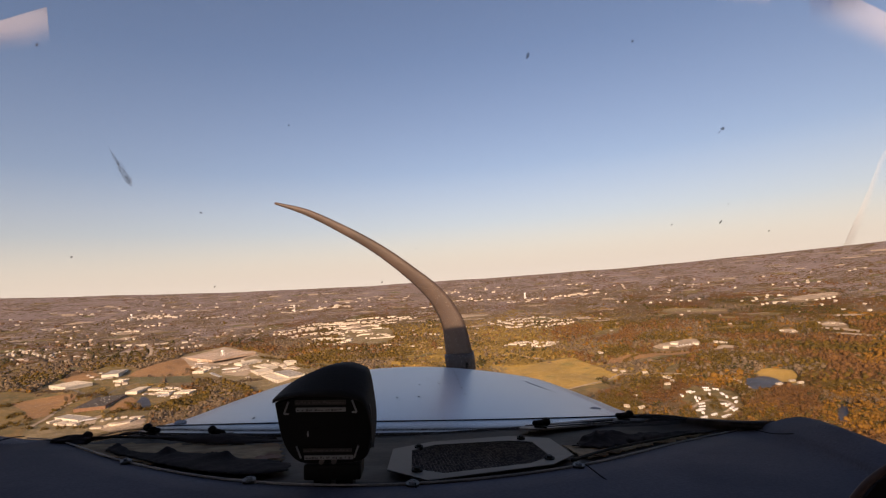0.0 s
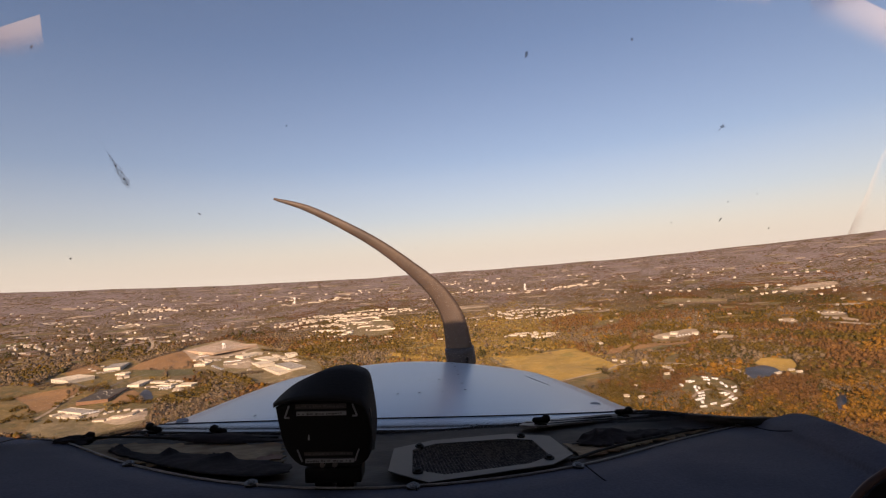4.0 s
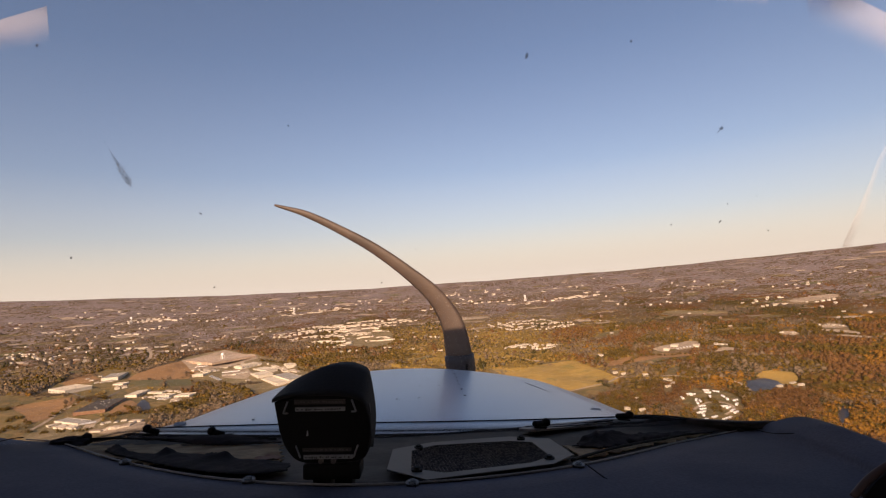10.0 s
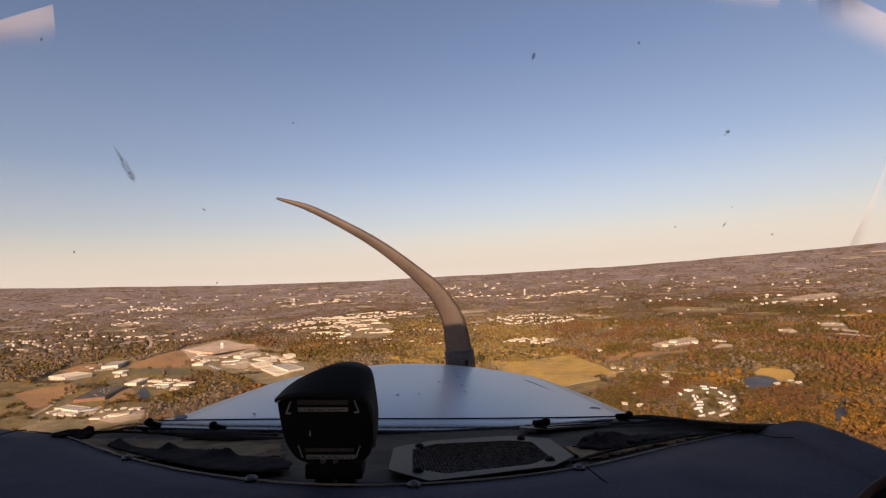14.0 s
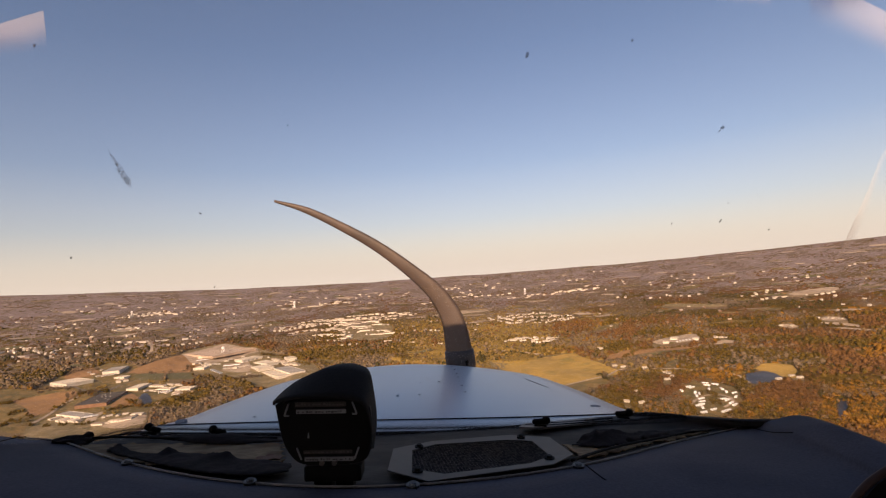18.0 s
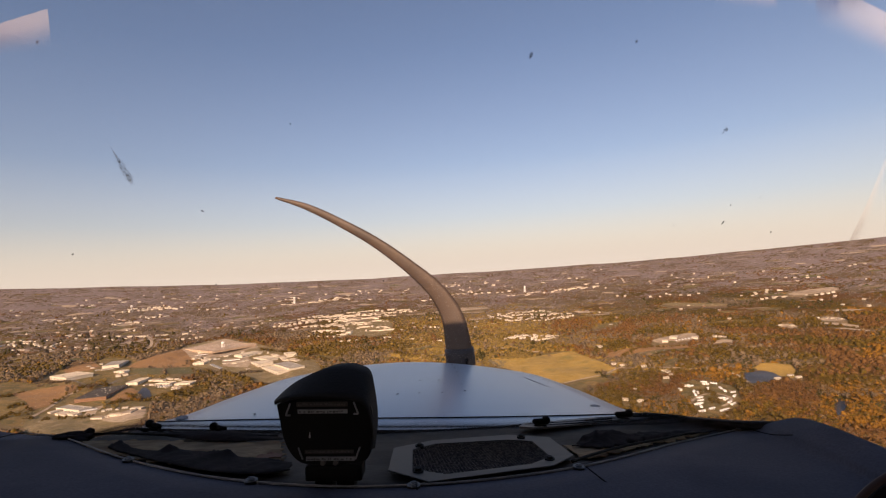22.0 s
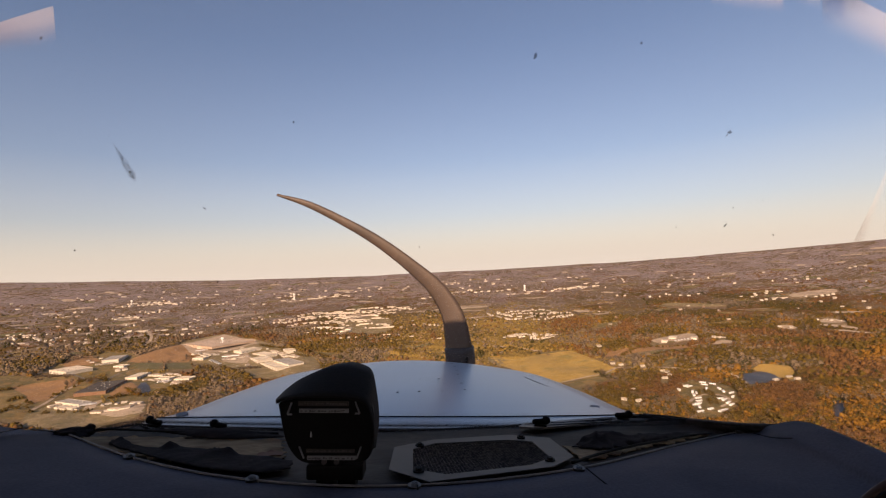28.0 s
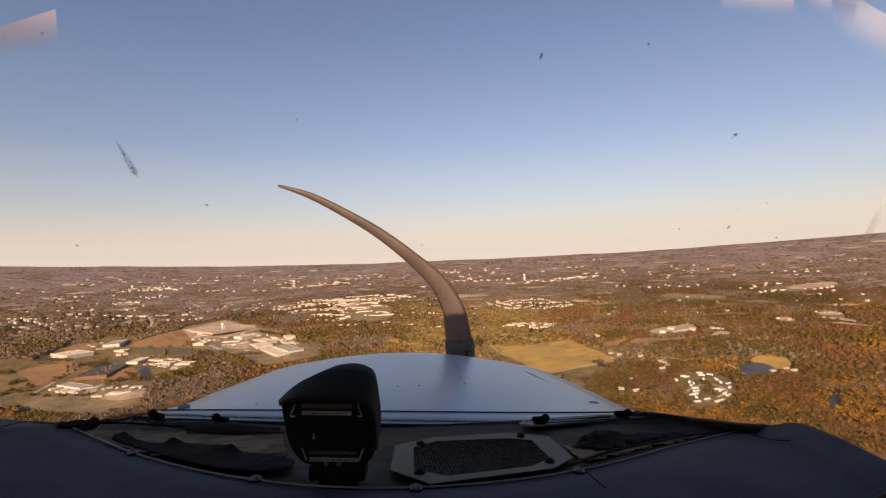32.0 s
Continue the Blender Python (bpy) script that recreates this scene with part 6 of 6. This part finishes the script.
def build_vent():
    t = thing("defroster_vent", A, "grey eight-sided defroster vent plate with black mesh", "vent")
    outer = [Vector(p) for p in ((-0.052, 0.466, -0.210), (-0.058, 0.579, -0.235), (-0.014, 0.634, -0.248), (0.090, 0.675, -0.257), (0.140, 0.647, -0.250), (0.141, 0.529, -0.224), (0.108, 0.480, -0.213), (-0.012, 0.423, -0.201))]
    inner = [Vector(p) for p in ((-0.029, 0.470, -0.211), (-0.035, 0.568, -0.233), (-0.010, 0.605, -0.241), (0.084, 0.634, -0.248), (0.113, 0.621, -0.245), (0.115, 0.526, -0.224), (0.087, 0.488, -0.215), (0.003, 0.448, -0.206))]
    bm = bmesh.new()
    lift, th = 0.0015, 0.0015
    loops = []
    for pts, dz in ((outer, lift), (inner, lift), (inner, lift - th), (outer, lift - th)):
        loops.append([bm.verts.new(p + Vector((0, 0, dz))) for p in pts])
    for a, b in zip(loops, loops[1:] + loops[:1]):
        for k in range(8):
            bm.faces.new((a[k], a[(k + 1) % 8], b[(k + 1) % 8], b[k]))
    plate_ob = part("plate", bm, M_VENT, t)
    mod = plate_ob.modifiers.new("edge", "BEVEL")
    mod.width, mod.segments, mod.limit_method = 0.0008, 2, "ANGLE"
    bm = bmesh.new()
    rims = [[bm.verts.new(p + Vector((0, 0, dz))) for p in inner] for dz in (0, -0.022)]
    for k in range(8):
        bm.faces.new((rims[0][k], rims[0][(k + 1) % 8], rims[1][(k + 1) % 8], rims[1][k]))
    bm.faces.new(rims[1])
    part("duct", bm, M_BLACK, t, "black duct below the mesh")
    # woven mesh: wires laid both ways, clipped to the opening
    flat = [(p.x, p.y) for p in inner]

    def span(f0, f1):
        hits = []
        for (xa, ya), (xb, yb) in zip(flat, flat[1:] + flat[:1]):
            da, db = xa * f0[0] + ya * f0[1] - f1, xb * f0[0] + yb * f0[1] - f1
            if da * db < 0:
                s = da / (da - db)
                hits.append((xa + (xb - xa) * s, ya + (yb - ya) * s))
        return hits
    zdeck = lambda x, y: -0.2 - 0.222 * (y - 0.42) - 0.0012
    bm = bmesh.new()
    ways = ((math.cos(0.12), math.sin(0.12)), (math.cos(1.62), math.sin(1.62)))
    for wi, wdir in enumerate(ways):
        ds = [x * wdir[0] + y * wdir[1] for x, y in flat]
        d = min(ds) + 0.002
        while d < max(ds):
            h = span(wdir, d)
            if len(h) == 2:
                (xa, ya), (xb, yb) = h
                rod(bm, (xa, ya, zdeck(xa, ya) + 0.0006 * wi), (xb, yb, zdeck(xb, yb) + 0.0006 * wi), 0.0009, None, 5)
            d += (0.0036, 0.0056)[wi]
    part("wire_mesh", bm, M_MESH, t, "black woven wire mesh")
    for x, y, z in ((-0.028, 0.586, -0.237), (0.102, 0.643, -0.249), (-0.023, 0.457, -0.208), (0.110, 0.506, -0.219)):
        bm = bmesh.new()
        rod(bm, (x, y, z + 0.001), (x, y, z + 0.0035), 0.0052, 0.0052, 14)
        s = part("screw", bm, M_BLACK, t, "black cross-head screw")
        bm = bmesh.new()
        rod(bm, (x, y, z + 0.003), (x, y, z + 0.0055), 0.0036, 0.0026, 12)
        part("screw_head", bm, M_BLACK, s)


build_vent()


def build_compass():
    t = thing("compass", A, "black hooded magnetic compass on the dash", "compass")
    Y = 0.42
    def at(u, v, y):
        return Vector(((u - 784) / F_SHOW * y, y, -(v - 441) / F_SHOW * y))
    # body: a rounded case that tapers to its foot, lofted from the face to the back
    face = smooth_line([at(u, v, Y) for u, v in ((490, 714), (495, 744), (501, 773), (512, 798), (531, 817), (560, 821), (620, 820), (645, 815), (657, 798), (662, 770), (660, 735), (652, 714), (610, 702), (540, 702), (490, 714))], 3)[:-1]
    bm = bmesh.new()
    mid = sum(face, Vector()) / len(face)
    rings = []
    for dy, s in ((0.0, 0.975), (0.0015, 1.0), (0.02, 0.97), (0.05, 0.84), (0.07, 0.62)):
        rings.append([bm.verts.new(mid + (p - mid) * s + Vector((0, dy, 0))) for p in face])
    for a, b in zip(rings, rings[1:]):
        for k in range(len(face)):
            bm.faces.new((a[k], a[(k + 1) % len(face)], b[(k + 1) % len(face)], b[k]))
    bm.faces.new(rings[0]), bm.faces.new(rings[-1])
    part("body", bm, M_BLACK, t)
    # hood: one soft cover from the port lip over the dome and down the starboard side
    edge = smooth_line([at(u, v, 0.414) for u, v in ((487, 709), (500, 703), (527, 699), (570, 698), (606, 699), (633, 704), (648, 714), (656, 736), (660, 765), (655, 792))], 4)
    ridge = smooth_line([at(u, v, 0.455) for u, v in ((486, 707), (505, 688), (532, 669), (575, 651), (613, 647), (640, 652), (658, 663), (666, 697), (670, 737), (664, 788))], 4)
    back = [p + Vector(((-0.092 - p.x) * 0.35, 0.045, -0.010)) for p in ridge]
    rows = []
    for k in range(9):
        q = k / 8
        rows.append([tuple(a * (1 - q) ** 2 + (a.lerp(b, 0.55) + Vector((0.0006, 0, 0.0022))) * 2 * q * (1 - q) + b * q * q) for a, b in zip(edge, ridge)])
    for k in range(1, 6):
        q = k / 5
        rows.append([tuple(a.lerp(b, q) + Vector((0, 0.008, 0.0015)) * math.sin(q * 3.14)) for a, b in zip(ridge, back)])
    part("hood", sheet(rows, 0.0025), M_HOOD, t, "soft black vinyl hood", smooth=True)
    yf = Y - 0.0015

    def strip(name, u0, u1, v0, v1, mat, label=""):
        bm = boxed((u1 - u0, 0.0012, v1 - v0), ((u0 + u1) / 2, yf, (v0 + v1) / 2))
        return part(name, bm, mat, t, label)

    def px(u, v):
        return (u - 784) / F_SHOW * yf, -(v - 441) / F_SHOW * yf
    for (ua, va, ub, vb), mat, nm in (((526, 709, 616, 717), M_CARD_RED, "upper_scale"), ((528, 722, 616, 729), M_CARD, "upper_scale_card"), ((540, 794, 626, 800), M_CARD_RED, "lower_scale"), ((542, 806, 628, 813), M_CARD, "lower_scale_card")):
        xa, za = px(ua, vb)
        xb, zb = px(ub, va)
        s = strip(nm, xa, xb, za, zb, mat, "dim scale with unreadable marks")
        rnd = random.Random(int(va))
        x = xa + 0.0012
        while x < xb - 0.002:  # small marks that cannot be read
            w = rnd.uniform(0.0007, 0.0024)
            part("mark", boxed((w, 0.0012, (zb - za) * rnd.uniform(0.22, 0.5)), (x + w / 2, yf - 0.0004, (za + zb) / 2 + (zb - za) * rnd.uniform(-0.12, 0.12))), M_MARK if mat is M_CARD else M_CARD_DIM, s)
            x += w + rnd.choice((0.0006, 0.0008, 0.0022))
    for u, v, s in ((511, 722, 1), (631, 720, -1), (532, 800, -1), (634, 800, 1)):
        x, z = px(u, v)
        up = 1 if v < 760 else -1
        bm = bmesh.new()
        rod(bm, (x - s * 0.002, yf, z - 0.005), (x + s * 0.0018, yf, z + 0.005), 0.0008, None, 6)
        if up > 0:
            rod(bm, (x - s * 0.002, yf, z - 0.005), (x + s * 0.002, yf, z - 0.005), 0.0008, None, 6)
        part("lubber_mark", bm, M_CARD, t, "pale corner mark")
    for u, v in ((549, 768),):
        x, z = px(u, v)
        bm = bmesh.new()
        rod(bm, (x, yf, z - 0.002), (x, yf, z + 0.0025), 0.0009, 0.0004, 8)
        part("pointer", bm, M_CARD, t)
    part("base_clamp", boxed((0.049, 0.02, 0.013), (-0.0935, 0.430, -0.191), bevel=0.002), M_BLACK, t)
    for u in (575, 613):
        part("foot", boxed((0.015, 0.016, 0.016), (Vector((-0.093, 0.430, -0.200)) + Vector(((u - 594) / F_SHOW * 0.425, 0, 0))), bevel=0.001), M_BLACK, t)
    for u in (572, 594):
        x, z = px(u, 817)
        bm = bmesh.new()
        rod(bm, (x, yf - 0.001, z), (x, yf + 0.004, z), 0.0022, None, 10)
        part("adjuster_screw", bm, M_STEEL, t)


F_SHOW = 784 / math.tan(radians(84.0 / 2))
build_compass()


# ---- on the glass ----
def on_glass(u, v):
    """The point of the pane's inner side along a line of sight."""
    dx, dz = (u - 784) / F_SHOW, -(v - 441) / F_SHOW

    def gap(y):
        x, z = min(abs(dx * y), 0.74), dz * y
        yb = 0.787 - 0.02 * min(1, x / 0.47) ** 2 - 2.4 * max(0, x - 0.47) ** 1.5
        zb, yt = -0.301 + 0.012 * min(1, x / 0.47) ** 2, 0.42 - 0.12 * (x / 0.74) ** 2
        q = (z - zb) / (0.42 - zb)
        return y - (yb + (yt - yb) * q + 0.05 * math.sin(q * math.pi))
    lo, hi = 0.05, 1.3
    for _ in range(40):
        mid = (lo + hi) / 2
        lo, hi = (mid, hi) if gap(mid) < 0 else (lo, mid)
    return Vector((dx, 1, dz)) * (lo - 0.004)


def film_strip(upper, lower, depth, glance):
    """A thin film between two lines, tilted so that it mirrors what lies along glance."""
    way = lambda u, v: Vector(((u - 784) / F_SHOW, 1, -(v - 441) / F_SHOW))
    d0 = [way(*p) for p in (*upper, *lower)]
    c = sum(d0, Vector()) / len(d0) * depth
    n = (Vector(glance).normalized() - c.normalized()).normalized()
    bm = bmesh.new()
    lay = bm.loops.layers.uv.new("across")
    rows = []
    for a, b in zip(upper, lower):
        col = []
        for k in range(9):
            d = way(a[0] + (b[0] - a[0]) * k / 8, a[1] + (b[1] - a[1]) * k / 8)
            col.append(bm.verts.new(d * (c.dot(n) / d.dot(n))))
        rows.append(col)
    for i in range(len(rows) - 1):
        for k in range(8):
            f = bm.faces.new((rows[i][k], rows[i][k + 1], rows[i + 1][k + 1], rows[i + 1][k]))
            for lp, (x, y) in zip(f.loops, ((i, k), (i, k + 1), (i + 1, k + 1), (i + 1, k))):
                lp[lay].uv = (x / (len(rows) - 1), 1 - y / 8)
    return bm


def mirror_strip(name, label, category, lines, depth, glance, mat):
    t = thing(name, A, label, category)
    for upper, lower in lines:
        part("strip", film_strip(upper, lower, depth, glance), mat, t)


# added mirror films, tilted to the horizon sky, make the pale gleam in the corners
mirror_strip("edge_trim", "pale pinkish mirror film added at the windshield corner", "trim", [(((-150, 84), (-70, 59), (22, 30), (55, 20), (93, 9)), ((-150, 116), (-70, 104), (20, 92), (60, 90), (99, 78)))], 0.30, (0.75, -0.66, 0.08), M_HAZE)
mirror_strip("edge_trim", "pale pinkish mirror film added at the windshield corner with a dark notch", "trim", [(((1254, -40), (1320, -40), (1379, -40)), ((1254, 10), (1320, 18), (1380, 26))),
             (((1404, -40), (1425, -40), (1445, -40)), ((1405, 8), (1425, 12), (1446, 18))), (((1449, -40), (1475, -30), (1512, -4), (1568, 24), (1640, 62), (1720, 104)), ((1450, 58), (1476, 68), (1512, 84), (1568, 110), (1640, 150), (1720, 196)))], 0.42, (-0.85, -0.55, 0.06), M_HAZE)
# a narrow mirror film, added to draw a streak of glare across the pane
mirror_strip("hazy_streak", "pale mirror film added for glare on the windshield", "scratch", [(((1640, 190), (1596, 248), (1567, 293), (1546, 345), (1530, 380), (1508, 425), (1492, 462)), ((1648, 194), (1606, 254), (1577, 300), (1558, 352), (1546, 388), (1528, 432), (1516, 466)))], 0.5, (-0.85, -0.55, 0.05), M_STREAK)


def bug(marks, label, dark=None):
    """Dried insect spots: small ragged specks on the pane."""
    t = thing("insect_smear", A, label, "insect smear", "insect smears")
    for i, (u, v, w, h, lean, thin) in enumerate(marks):
        rnd = random.Random(i + int(u))
        pts = []
        for k in range(11):
            an = 2 * math.pi * k / 11
            q = rnd.uniform(0.6, 1.15)
            x, y = w / 2 * math.cos(an) * q, h / 2 * math.sin(an) * q
            c, s = math.cos(radians(lean)), math.sin(radians(lean))
            pts.append(on_glass(u + x * c - y * s, v + x * s + y * c))
        part("speck", plate(pts, 0.0004, Vector((0, 1, 0))), M_BUG_THIN if thin and dark else dark or M_SPECK, t)


SMEAR = [(192, 243, 3, 4, 0, 0), (201, 258, 2, 7, -25, 1), (224, 299, 12, 50, -27, 1), (230, 308, 14, 34, -27, 1), (213, 280, 5, 38, -27, 1), (233, 313, 9, 22, -27, 1)]
rs = random.Random(31)
for k in range(80):  # specks that spread along the smear
    q = k / 79
    w = 2.2 + 15 * q
    SMEAR.append((203 + 33 * q + rs.gauss(0, w * 0.42), 262 + 57 * q + rs.gauss(0, w * 0.45), rs.uniform(0.9, 1.9 + 1.6 * q), rs.uniform(1.8, 5.5), -26 + rs.uniform(-25, 25), rs.random() < 0.45 + 0.5 * q))
bug(SMEAR, "long dried insect smear on the glass", M_BUG)
bug([(1287, 234, 8, 4, 20, 0), (1290, 232, 4, 6, -30, 0), (1283, 239, 2, 9, 45, 1)], "small winged insect stuck on the glass")
bug([(945, 98, 6, 11, 15, 1), (943, 103, 3, 6, 20, 0)], "small dried insect speck on the glass")
bug([(361, 371, 6, 3, 40, 0)], "small dried insect speck on the glass")
bug([(1282, 398, 3, 9, 40, 0)], "small dried insect speck on the glass")
for u, v, s in ((518, 218, 3), (131, 446, 4), (741, 438, 2.5), (680, 497, 3), (1348, 354, 2.5), (1195, 402, 3), (1131, 76, 5), (384, 501, 3), (1296, 367, 3), (72, 70, 5), (1367, 415, 3), (534, 516, 3)):
    bug([(u, v, s, s * 1.3, 20, s > 3.5)], "tiny dried insect speck on the glass")
mast = thing("nose_stud", A, "small dark stud standing on the cowling", "stud")
bm = bmesh.new()
p = Vector((0.070, 1.450, -0.331))
rod(bm, p - Vector((0, 0, 0.012)), p, 0.003, None, 8)
bmesh.ops.create_uvsphere(bm, u_segments=10, v_segments=6, radius=0.0055, matrix=Matrix.Translation(p))
part("stud", bm, M_BLACK, mast)
